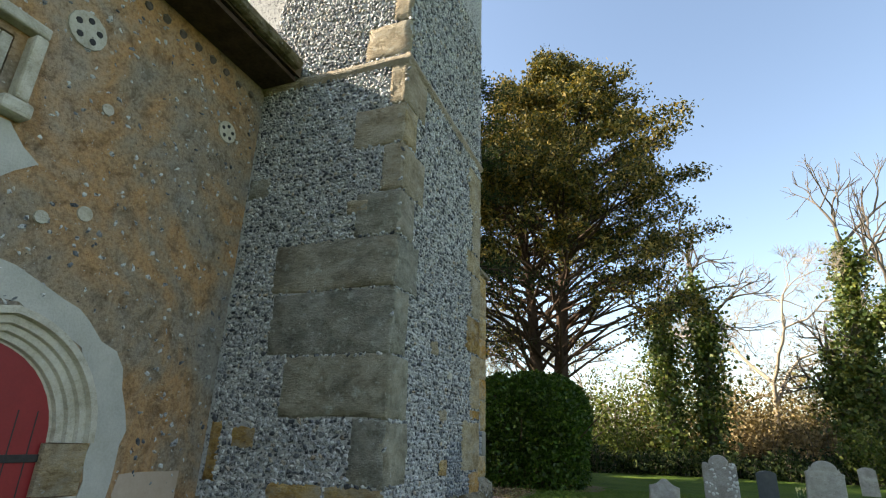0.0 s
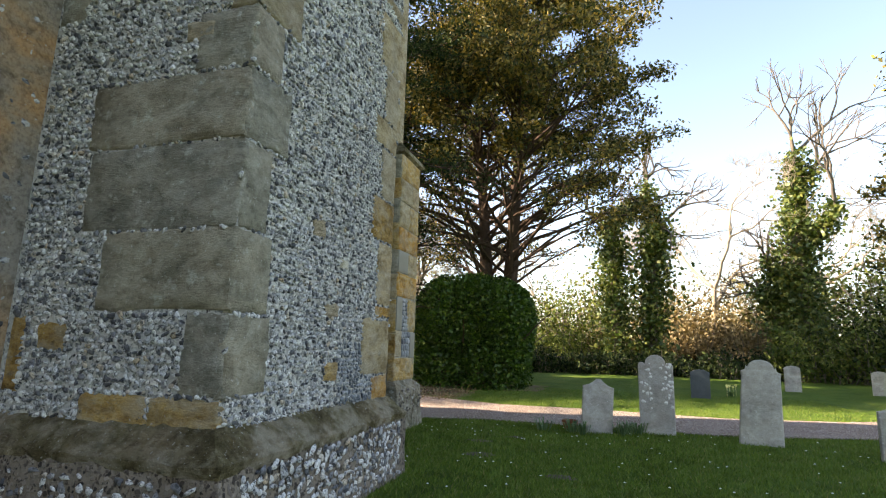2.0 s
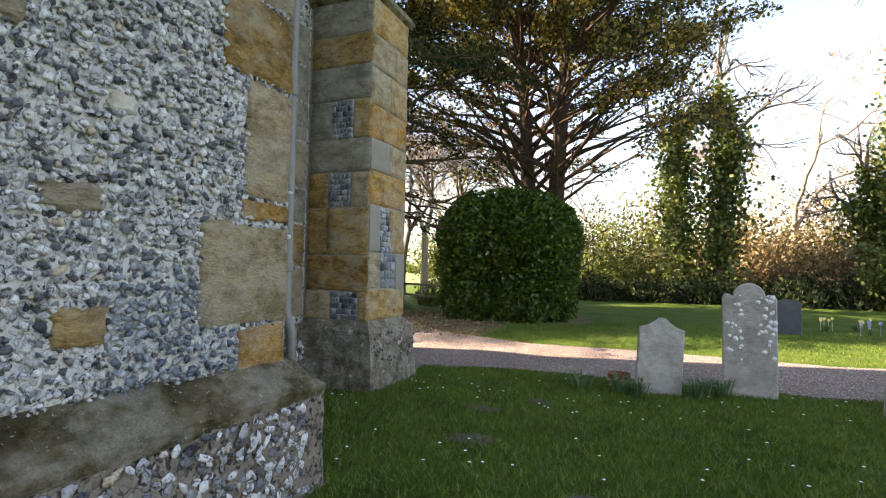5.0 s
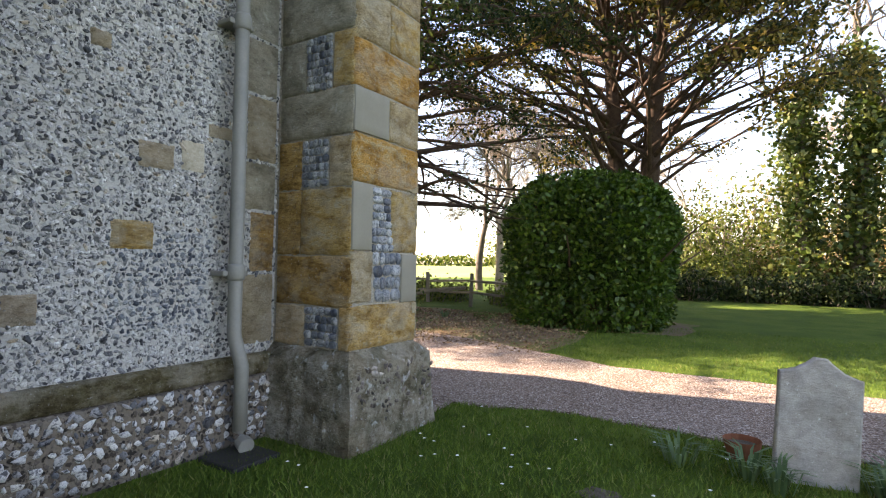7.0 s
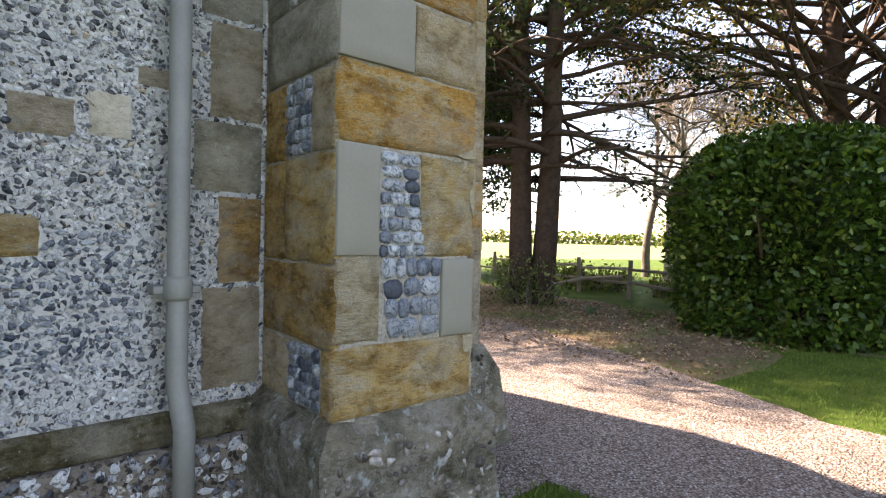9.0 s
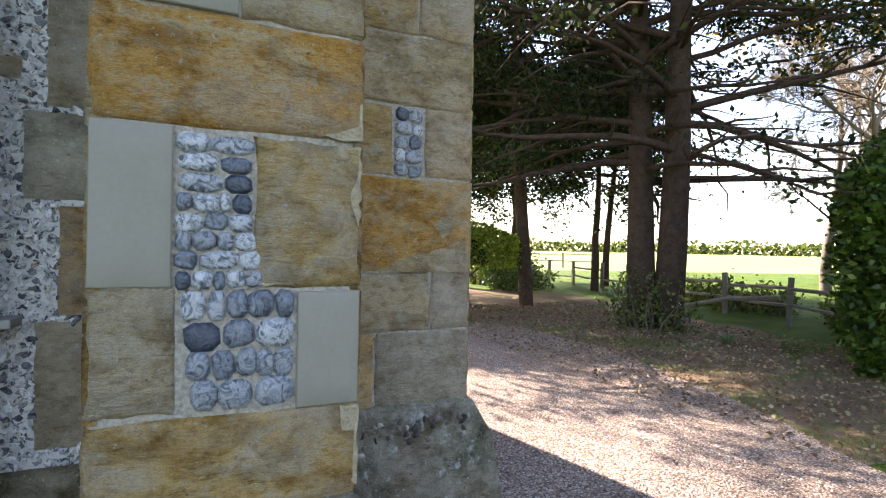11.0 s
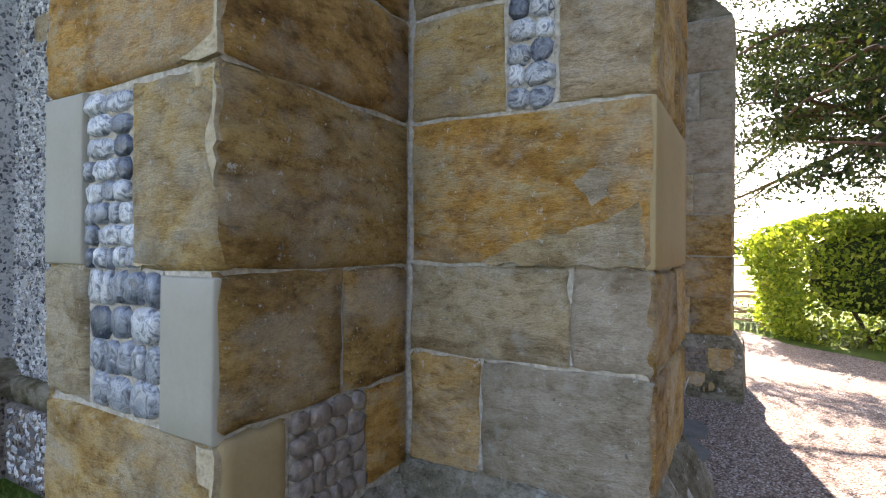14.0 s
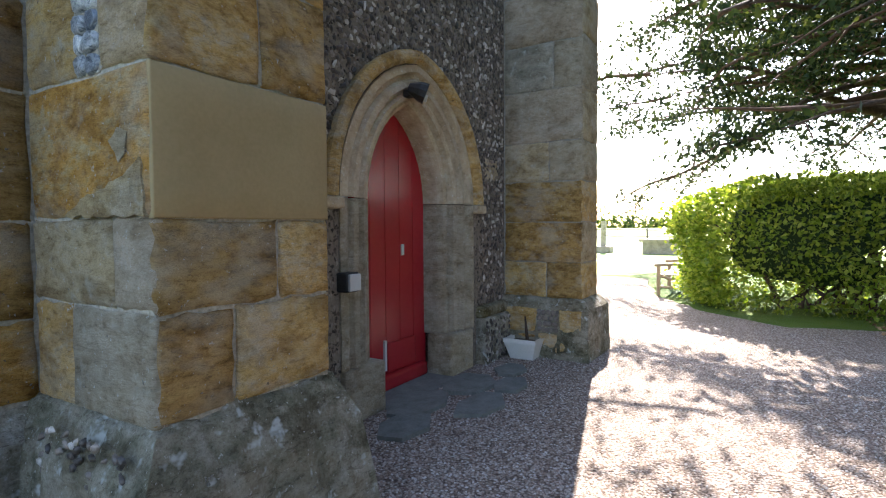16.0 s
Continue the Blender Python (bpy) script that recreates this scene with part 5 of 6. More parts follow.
part("lichen", bm, WHITEPLASTIC, [o for o in scene.objects if o.name.startswith("headstone")][1], "white lichen crusts", kind="stuff")

bowl = thing("flower_pot", (0.8, 10.35, 0), "terracotta bowl of dead stems beside a headstone", "flower pot")
part("bowl", tube([(0.8, 10.35, 0.0), (0.8, 10.35, 0.1), (0.8, 10.35, 0.14)], [0.09, 0.125, 0.13], 14, cap=False), TERRA, bowl)
part("soil", tube([(0.8, 10.35, 0.08), (0.8, 10.35, 0.1)], [0.105, 0.115], 12), SOIL, bowl)

# ---- bench, box tomb, fences ----
bench = thing("bench", (-13.0, 10.6, 0.02), "weathered wooden garden bench with curved arms", "bench")
bx, by = -13.2, 10.7
for dx in (0.0, -1.45):
    for dy, h in ((-0.28, 0.62), (0.28, 0.95)):
        part("leg", box((bx + dx - 0.035, by + dy - 0.035, 0.0), (bx + dx + 0.035, by + dy + 0.035, h), 0.008), BENCHWOOD, bench)
    part("armrest", tube([(bx + dx, by - 0.36, 0.63), (bx + dx, by, 0.66), (bx + dx, by + 0.3, 0.64)], 0.035, 6), BENCHWOOD, bench)
    part("side_rail", box((bx + dx - 0.03, by - 0.28, 0.16), (bx + dx + 0.03, by + 0.28, 0.2)), BENCHWOOD, bench)
    part("side_rail", tube([(bx + dx, by - 0.28, 0.42), (bx + dx, by, 0.34), (bx + dx, by + 0.28, 0.4)], 0.03, 6), BENCHWOOD, bench)
for k in range(5):
    part("seat_slat", box((bx - 1.5, by - 0.27 + k * 0.11, 0.42), (bx + 0.05, by - 0.19 + k * 0.11, 0.445), 0.004), BENCHWOOD, bench)
for z in (0.55, 0.68, 0.81, 0.9):
    part("back_slat", box((bx - 1.45, by + 0.265, z), (bx, by + 0.29, z + 0.07), 0.004), BENCHWOOD, bench)
tomb = thing("box_tomb", (-30, 8.0, 0), "grey stone box tomb with a flat slab lid", "tomb")
part("chest", box((-31.0, 7.0, 0), (-29.8, 9.2, 0.62), 0.02), HEAD, tomb)
part("slab", box((-31.15, 6.85, 0.62), (-29.65, 9.35, 0.76), 0.02), HEAD, tomb)
cr = thing("stone_cross", (-30.5, 4.9, 0), "broken stone cross on a stepped base", "cross")
part("base", box((-30.9, 4.5, 0), (-30.1, 5.3, 0.35), 0.04), HEAD, cr)
part("shaft", box((-30.6, 4.75, 0.35), (-30.35, 5.0, 1.7), 0.03), HEAD, cr)


def fence(points, label, step=2.6, h=1.1, rails=(0.42, 0.8), lean=3.0, seed=1):
    q = random.Random(seed)
    top = thing("fence", (*points[0], 0), label, "fence", "churchyard fences", "structure")
    posts = []
    for (ax, ay), (bx_, by_) in zip(points, points[1:]):
        n = max(1, round(math.hypot(bx_ - ax, by_ - ay) / step))
        posts += [(ax + (bx_ - ax) * k / n, ay + (by_ - ay) * k / n) for k in range(n)]
    posts.append(points[-1])
    for x, y in posts:
        part("post", box((-0.06, -0.06, -0.15), (0.06, 0.06, h), 0.012, m=pose(x, y, 0, q.uniform(-lean, lean), q.uniform(-lean, lean), q.uniform(0, 40))), WOOD, top)
    for a, b in zip(posts, posts[1:]):
        for z in rails:
            if q.random() < 0.9:
                part("rail", tube([(a[0], a[1], z + q.uniform(-0.06, 0.06)), ((a[0] + b[0]) / 2, (a[1] + b[1]) / 2, z + q.uniform(-0.05, 0.02)), (b[0], b[1], z + q.uniform(-0.06, 0.06))], 0.045, 5), WOOD, top)


fence([(-5.6, 21.0), (-7.4, 21.0), (-9.6, 21.8), (-13.0, 23.0), (-17.0, 24.0), (-21.0, 24.2), (-27, 23)], "leaning weathered post-and-rail wooden fence before a field", seed=2)
fence([(-5.6, 21.0), (-4.0, 31.0), (0.5, 33.0), (8.0, 33.5), (16, 33)], "low weathered wooden rail fence below the scrub", seed=3, h=1.0)
fence([(-45, -2), (-44, 8), (-42, 22), (-36, 40)], "far post-and-rail field fence", step=3.0, h=1.3, rails=(0.6, 1.15), seed=4)
part("fallen_rail", tube([(-10.3, 20.6, 0.1), (-8.8, 20.9, 0.5), (-7.6, 21.0, 0.62)], 0.06, 6), WOOD, None)
tagged(scene.objects["fallen_rail"], "fallen grey wooden rail leaning on the fence", "rail")


# ---- plants ----
class Wood:
    """Collects tapered limbs and turns them into one mesh."""
    def __init__(self):
        self.v, self.f, self.n = [], [], 0

    def limb(self, pts, radii, sides=6):
        pts = np.asarray(pts, float)
        d = np.gradient(pts, axis=0)
        d /= np.linalg.norm(d, axis=1)[:, None] + 1e-9
        ref = np.where(np.abs(d[:, 2:3]) < 0.9, [[0, 0, 1.0]], [[1.0, 0, 0]])
        a = np.cross(d, ref)
        a /= np.linalg.norm(a, axis=1)[:, None] + 1e-9
        b = np.cross(d, a)
        t = np.arange(sides) * 2 * math.pi / sides
        ring = pts[:, None] + (a[:, None] * np.cos(t)[None, :, None] + b[:, None] * np.sin(t)[None, :, None]) * np.asarray(radii)[:, None, None]
        self.v.append(ring.reshape(-1, 3))
        k = np.arange(sides)
        l = (k + 1) % sides
        for i in range(len(pts) - 1):
            o = self.n + i * sides
            self.f.append(np.stack([o + k, o + l, o + sides + l, o + sides + k], 1))
        self.n += len(pts) * sides

    def mesh(self, name, material):
        return mesh_np(name, np.concatenate(self.v), np.concatenate(self.f), material, True)


def leaves(name, centres, size, material, g, aspect=2.2, flat=0.0, out=None):
    """Small four-cornered leaves, one at each point, turned at random."""
    c = np.asarray(centres, float)
    n = len(c)
    d = g.normal(size=(n, 3))
    if out is not None:
        d = d * 0.8 + out * 0.9
    d[:, 2] *= 1 - flat
    d /= np.linalg.norm(d, axis=1)[:, None] + 1e-9
    e = np.cross(d, g.normal(size=(n, 3)))
    e /= np.linalg.norm(e, axis=1)[:, None] + 1e-9
    s = size * g.uniform(0.6, 1.35, (n, 1))
    v = np.stack([c - d * s * 0.5, c + e * s * 0.5 / aspect, c + d * s * 0.5, c - e * s * 0.5 / aspect], 1).reshape(-1, 3)
    return mesh_np(name, v, np.arange(4 * n).reshape(-1, 4), material)


def bend(p, way, length, n, g, droop=0.0, wob=0.12):
    """A wandering line of n steps."""
    pts, d = [np.array(p, float)], np.array(way, float)
    d /= np.linalg.norm(d)
    for _ in range(n):
        d = d + g.normal(size=3) * wob
        d[2] -= droop
        d /= np.linalg.norm(d)
        pts.append(pts[-1] + d * length / n)
    return np.array(pts)


def evergreen(name, at, height, spread, label, seed, stems=1, clear=0.15, bare=0.35, bark=None, leaf=None, trunk=0.3, limbs=70, clump=26, leaf_size=0.22, profile=None, droop=0.03, group="", tilt=0.5, subs=5, cloud=0.5, inner=0.45, low=0.35, topk=0.72, lean=0.05, fan=False, turn=None, spire=0.55):
    """A yew or other conifer: trunk, spreading limbs, side branches and a crown of small sprays."""
    g = np.random.default_rng(seed)
    bark, leaf = bark or BARK, leaf or YEWLEAF
    profile = profile or (lambda k: math.sin(math.pi * min(1, 0.2 + 0.8 * k)) ** 0.6)
    top = thing(name, at, label, "tree", group)
    w, tips = Wood(), []
    lines = []
    for s in range(stems):
        a = s * 2 * math.pi / stems + (g.uniform(0, 1) if turn is None else turn)
        out = 0.0 if stems == 1 else lean * g.uniform(0.7, 1.3)
        pts = bend((at[0] + math.cos(a) * trunk * 0.5 * (stems > 1), at[1] + math.sin(a) * trunk * 0.5 * (stems > 1), at[2] - 0.2), (math.cos(a) * out, math.sin(a) * out, 1), height * (0.97 if s == 0 else g.uniform(0.75, 0.95)), 9, g, 0, 0.035)
        w.limb(pts, np.linspace(trunk * (1 if stems == 1 else 0.72), 0.03, 10), 9)
        lines.append(pts)
    for i in range(limbs):
        pts = lines[i % stems]
        k = clear + (1 - clear) * ((i + 0.5) / limbs) ** 0.9
        j = min(8.99, k * 9)
        p = pts[int(j)] + (pts[int(j) + 1] - pts[int(j)]) * (j - int(j))
        a = i * 2.399 + g.uniform(-0.4, 0.4)
        reach = spread * profile((k - clear) / (1 - clear)) * g.uniform(0.7, 1.08)
        rise = tilt * (0.55 + 0.8 * k) if not fan else tilt * (1.25 - 0.35 * k)
        line = bend(p, (math.cos(a), math.sin(a), rise), reach * math.hypot(1, rise) * 0.95, 6, g, droop, 0.1)
        r0 = 0.022 + 0.013 * reach
        w.limb(line, np.linspace(r0, 0.012, 7), 5)
        for s in range(subs):
            q = 1 + s * 5.0 / max(1, subs - 1)
            m = min(5.99, q)
            o = line[int(m)] + (line[int(m) + 1] - line[int(m)]) * (m - int(m))
            d = line[int(m) + 1] - line[int(m)]
            side = np.array([-d[1], d[0], 0.0]) * (1 if s % 2 else -1)
            sub = bend(o, d + side * g.uniform(0.5, 1.1) + [0, 0, g.uniform(-0.1, 0.25) * np.linalg.norm(d)], reach * g.uniform(0.18, 0.38), 3, g, droop * 1.5, 0.15)
            w.limb(sub, np.linspace(0.4 * r0, 0.006, 4), 4)
            frac = m / 6
            if frac > inner or k > topk:
                for u in (1, 2, 3):
                    tips.append((sub[u], (0.45 + 0.55 * frac) * ((0.45 if fan and frac > 0.8 else low) if k < bare else 1.0)))
        tips += [(line[u], 0.8 * (max(low, 0.3) if k < bare else 1.0)) for u in (5, 6)]
    link("trunk", w.mesh("trunk", bark), top)
    cen = []
    for p, amount in tips:
        n = int(clump * amount * g.uniform(0.6, 1.4))
        if n:
            cen.append(p + g.normal(size=(n, 3)) * [cloud, cloud, cloud * spire])
    cen = np.concatenate(cen)
    cen = cen[cen[:, 2] > at[2] + 0.5]
    link("crown", leaves("crown", cen, leaf_size, leaf, g, 2.0), top, "", "stuff")
    return top


def bare_tree(name, at, height, spread, label, seed, bark=None, depth=5, trunk=0.25, ivy=0.0, leaf=None, leafy=0, group="", fork=2.6, ivy_leaf=0.16, share=0.36):
    """A leafless tree of forking limbs, ivy-clad if asked."""
    g = np.random.default_rng(seed)
    top = thing(name, at, label, "tree", group)
    w, ivyp, tips = Wood(), [], []

    def go(p, d, length, r, level):
        line = bend(p, d, length, 4, g, -0.02 if level else 0, 0.16 if level else 0.05)
        w.limb(line, np.linspace(r, r * 0.62, 5), 7 if level < 2 else 4)
        if ivy and level < 2:
            n = int(ivy * (1.0 if level == 0 else 0.16))
            q = g.uniform(0, 4, n)
            i = np.minimum(q.astype(int), 3)
            c = line[i] + (line[i + 1] - line[i]) * (q - i)[:, None]
            ivyp.append(c + g.normal(size=(n, 3)) * (r + 0.1 + 0.42 * g.random((n, 1)) ** 2 * (1.0 if level == 0 else 0.5)))
        if level >= depth:
            tips.append(line[-1])
            for _ in range(0 if ivy else 4):
                w.limb(bend(line[2], line[-1] - line[0] + g.normal(size=3) * length * 0.5, length * g.uniform(0.9, 1.5), 2, g, 0, 0.2), np.array([0.011, 0.008, 0.004]), 3)
            return
        for _ in range(int(fork) + (g.random() < fork % 1)):
            v = (line[-1] - line[-2]) / np.linalg.norm(line[-1] - line[-2])
            side = g.normal(size=3)
            go(line[-1] if g.random() < 0.6 else line[3], v + side * (0.42 * spread), length * g.uniform(0.6, 0.85) * (0.42 if level == 0 and share > 0.5 else 1.0), r * 0.58, level + 1)
    go(np.array(at, float) - [0, 0, 0.2], (g.uniform(-0.05, 0.05), g.uniform(-0.05, 0.05), 1), height * share, trunk, 0)
    link("trunk", w.mesh("trunk", bark or GREYBARK), top)
    if ivyp:
        link("ivy", leaves("ivy", np.concatenate(ivyp), ivy_leaf, IVY, g, 1.3), top, "dense green ivy", "stuff")
    if leafy and tips:
        t = np.array(tips)
        c = np.repeat(t, leafy, 0) + g.normal(size=(len(t) * leafy, 3)) * 0.5
        link("crown", leaves("crown", c, 0.16, leaf or WILLOW, g, 2.2), top, "", "stuff")
    return top


def clipped_bush(name, at, rx, ry, h, label, seed, n, size, leaf, category="bush", boxy=3.0, hollow=None, dark=0.78, bumpy=0.07):
    """A clipped bush: twiggy stems, a dark solid core for inner shade and a skin of many small leaves."""
    g = np.random.default_rng(seed)
    top = thing(name, at, label, category)
    d = g.normal(size=(n, 3))
    d /= np.linalg.norm(d, axis=1)[:, None]
    d[:, 2] = np.abs(d[:, 2]) * 1.0 - 0.0
    d = d / (np.abs(d) ** boxy).sum(1)[:, None] ** (1 / boxy)
    zz = g.random(n)
    side = g.random(n) < 0.72
    hor = d[:, :2] / (np.linalg.norm(d[:, :2], axis=1)[:, None] + 1e-9)
    hor = hor / (np.abs(hor) ** boxy).sum(1)[:, None] ** (1 / boxy)
    prof = 1 - np.clip((zz - 0.72) / 0.28, 0, 1) ** 2.2 * 0.42 - np.clip((0.14 - zz) / 0.14, 0, 1) * 0.12
    p = np.where(side[:, None], np.c_[hor * prof[:, None], zz], np.c_[d[:, :2] * 0.75, 0.86 + 0.14 * (1 - (d[:, :2] ** 2).sum(1) * 0.75)])
    lump = np.array([noise.noise(Vector(q * 2.3) + Vector((seed, 0, 0))) + 0.5 * noise.noise(Vector(q * 6.0) + Vector((seed, 3, 0))) for q in p])
    rad = 1 + bumpy * lump + g.normal(size=n) * 0.034
    p = p * np.c_[rad, rad, 1 + 0.03 * lump]
    nor = np.c_[p[:, :2], (p[:, 2] - 0.45) * 1.2]
    nor /= np.linalg.norm(nor, axis=1)[:, None]
    c = p * [rx, ry, h] + np.array(at)
    if hollow is not None:
        keep = ~hollow(c)
        c, nor = c[keep], nor[keep]
    # a second, deeper layer
    c = np.concatenate([c, (c[: n // 3] - np.array(at) - [0, 0, h * 0.4]) * 0.9 + np.array(at) + [0, 0, h * 0.4]])
    nor = np.concatenate([nor, nor[: n // 3]])[: len(c)]
    link("foliage", leaves("foliage", c, size, leaf, g, 1.7, out=nor[: len(c)]), top, "", "stuff")
    w = Wood()
    for k in range(26):
        a = g.uniform(0, 2 * math.pi)
        e = g.uniform(0.4, 0.85)
        w.limb(bend((at[0] + g.normal() * rx * 0.25, at[1] + g.normal() * ry * 0.25, at[2] - 0.05), (math.cos(a) * rx * e, math.sin(a) * ry * e, h * 0.75), h * 0.9, 5, g, 0.0, 0.15), np.linspace(0.05, 0.012, 6), 5)
    link("woody_growth", w.mesh("woody_growth", BARK), top, "", "stuff")
    # Solid dark core: shade inside the foliage, put into shape and colour.
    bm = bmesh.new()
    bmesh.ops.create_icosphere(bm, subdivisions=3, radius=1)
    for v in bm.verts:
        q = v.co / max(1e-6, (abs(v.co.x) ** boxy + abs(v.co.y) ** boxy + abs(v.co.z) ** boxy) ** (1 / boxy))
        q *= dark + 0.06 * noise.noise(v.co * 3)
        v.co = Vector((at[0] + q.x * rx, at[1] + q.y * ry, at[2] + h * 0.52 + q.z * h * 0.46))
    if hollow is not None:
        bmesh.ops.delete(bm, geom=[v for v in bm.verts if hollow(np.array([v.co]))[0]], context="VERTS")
    part("shade_core", bm, DARKLEAF, top, "dark solid core standing in for inner shade")
    return top


def scrub(name, at, rx, ry, h, label, seed, n, size, leaf, twigs=40, category="shrub"):
    """A loose shrub: upright stems and an uneven cloud of leaves with gaps."""
    g = np.random.default_rng(seed)
    top = thing(name, at, label, category)
    w, cen = Wood(), []
    for k in range(twigs):
        a, e = g.uniform(0, 2 * math.pi), g.uniform(0.1, 1) ** 0.6
        line = bend((at[0] + math.cos(a) * rx * e * 0.75, at[1] + math.sin(a) * ry * e * 0.75, at[2] - 0.1), (math.cos(a) * 0.4 * e, math.sin(a) * 0.4 * e, 1), h * (1 - 0.45 * e) * g.uniform(0.7, 1.1), 5, g, 0.0, 0.17)
        w.limb(line, np.linspace(0.035, 0.006, 6), 4)
        m = n // twigs
        q = g.uniform(1, 5, m)
        i = np.minimum(q.astype(int), 4)
        cen.append(line[i] + (line[i + 1] - line[i]) * (q - i)[:, None] + g.normal(size=(m, 3)) * 0.16 * max(1, h / 3))
    link("woody_growth", w.mesh("woody_growth", GREYBARK), top, "", "stuff")
    cen = np.concatenate(cen)
    cen = cen[cen[:, 2] > at[2]]
    link("foliage", leaves("foliage", cen, size, leaf, g, 1.8), top, "", "stuff")
    return top


dome_crown = lambda k: max(0.12, (1 - k) ** 0.62) * min(1, 0.7 + k * 1.2)
# the great yew behind the bush
evergreen("yew_tree", (-3.3, 25.5, 0), 21.5, 8.2, "tall broad yew, sunlit golden-green above bare lower limbs", 11, stems=2, clear=0.2, bare=0.44, trunk=0.6, limbs=200, clump=115, leaf_size=0.18, profile=dome_crown, tilt=0.6, subs=6, cloud=0.27, inner=0.6, low=0.08, topk=0.8, fan=True, lean=0.025, spire=0.8)
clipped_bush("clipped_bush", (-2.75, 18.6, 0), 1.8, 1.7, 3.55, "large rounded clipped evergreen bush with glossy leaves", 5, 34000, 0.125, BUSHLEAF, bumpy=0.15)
# the dark group by the west fence
evergreen("cypress_tree", (-8.2, 17.85, 0), 18.0, 6.0, "dark old conifer with twin bare trunks", 21, lean=0.045, stems=2, clear=0.2, bare=0.45, low=0.06, leaf=DARKLEAF, trunk=0.45, limbs=130, clump=75, leaf_size=0.12, tilt=0.12, droop=0.05, profile=lambda k: max(0.1, 1 - k * 0.55), group="dark trees by the fence", cloud=0.28, turn=math.pi / 4)
evergreen("pine_tree", (-12.6, 17.5, 0), 17.0, 5.4, "slender dark conifer with drooping boughs", 22, clear=0.28, bare=0.1, leaf=DARKLEAF, trunk=0.21, limbs=90, clump=50, leaf_size=0.11, tilt=0.1, droop=0.07, profile=lambda k: max(0.1, 1 - k * 0.8), group="dark trees by the fence", cloud=0.25)
evergreen("yew_tree", (-17.0, 15.2, 0), 16.5, 7.6, "spreading yew with low drooping boughs over the hedge", 23, stems=2, clear=0.27, bare=0.0, leaf=DARKLEAF, trunk=0.36, limbs=150, clump=120, leaf_size=0.115, tilt=0.18, droop=0.05, profile=lambda k: max(0.22, 1.05 - 0.95 * k), group="dark trees by the fence", cloud=0.27, inner=0.3)
# Extra yew with no known counterpart, added to throw shade on the lawn.
evergreen("yew_tree", (-23.5, 17.6, 0), 19.0, 6.8, "tall dark yew behind the hedge, added to shade the lawn", 24, clear=0.3, bare=0.0, leaf=DARKLEAF, trunk=0.38, limbs=95, clump=60, leaf_size=0.16, tilt=0.3, droop=0.04, profile=lambda k: max(0.25, 1 - k * 0.6), group="dark trees by the fence", cloud=0.42, inner=0.3)
for k, (x, y, h) in enumerate([(-18.5, 25.5, 12), (-22.5, 23.0, 11), (-24.5, 24.6, 12), (-16.5, 23.2, 11), (-26.5, 21.5, 11)]):
    evergreen("pine_tree", (x, y, 0), h, 3.2, "thin bare-trunked dark conifer by the fence", 30 + k, clear=0.38, bare=0.4, leaf=DARKLEAF, trunk=0.17, limbs=34, clump=40, leaf_size=0.22, tilt=0.15, droop=0.06, profile=lambda k: max(0.15, 1 - k * 0.7), group="dark trees by the fence", subs=4, cloud=0.45)
# ivy-clad and leafless trees along the far side
for k, (x, y, h, iv) in enumerate([(4.0, 34.5, 14.5, 5600), (2.0, 34.0, 13.5, 4600), (11.9, 34.5, 15.5, 6800), (10.8, 35.5, 9, 3000), (20.5, 38, 13, 3600)]):
    bare_tree("ivy_tree", (x, y, 0), h, 0.8, "leafless tree with its trunk clad in ivy", 50 + k, ivy=iv, trunk=0.3, depth=5, group="ivy-clad trees", ivy_leaf=0.24, share=0.62, fork=2.8)
for k, (x, y, h, s) in enumerate([(8.0, 39, 15.5, 1.5), (14.5, 42, 14.5, 1.5), (-10.5, 33, 12, 1.0), (-12.4, 31, 11, 0.9), (22, 44, 11, 1.4), (-1.5, 44, 11, 1.3), (6.0, 46, 12, 1.3), (-9.0, 26.5, 9, 0.7), (-14, 45, 10, 1.2)]):
    bare_tree("bare_tree", (x, y, 0), h, s, "leafless tree with fine pale twigs", 60 + k, bark=TWIG if k not in (2, 3) else GREYBARK, depth=6, trunk=0.22, group="leafless trees", fork=2.9)
bare_tree("willow_tree", (-7.0, 41, 0), 13, 1.0, "weeping willow in yellow spring leaf", 71, depth=5, leaf=WILLOW, leafy=26)
cyp = lambda k: max(0.12, math.sin(math.pi * min(1, 0.25 + 0.72 * k)) ** 0.7)
evergreen("columnar_cypress", (12.6, 22.5, 0), 13.5, 1.5, "tall narrow columnar cypress", 81, clear=0.03, bare=0.0, trunk=0.25, limbs=100, clump=36, leaf_size=0.2, profile=cyp, tilt=2.2, subs=4, leaf=YEWLEAF, cloud=0.26, inner=0.0)
# scrub along the far fence
gs = random.Random(3)
for k in range(15):
    x = -9 + k * 2.3
    dry = 5 <= k <= 8
    scrub("shrub", (x + gs.uniform(-0.5, 0.5), 36.0 + gs.uniform(-1.2, 2.5), 0), 1.9, 1.5, gs.uniform(2.6, 4.6) * (0.9 if dry else 1.0), "dry straw-coloured scrub behind the fence" if dry else "tangled green scrub behind the fence", 90 + k, 2600, 0.2, SCRUB if dry else GREENSCRUB, 34)
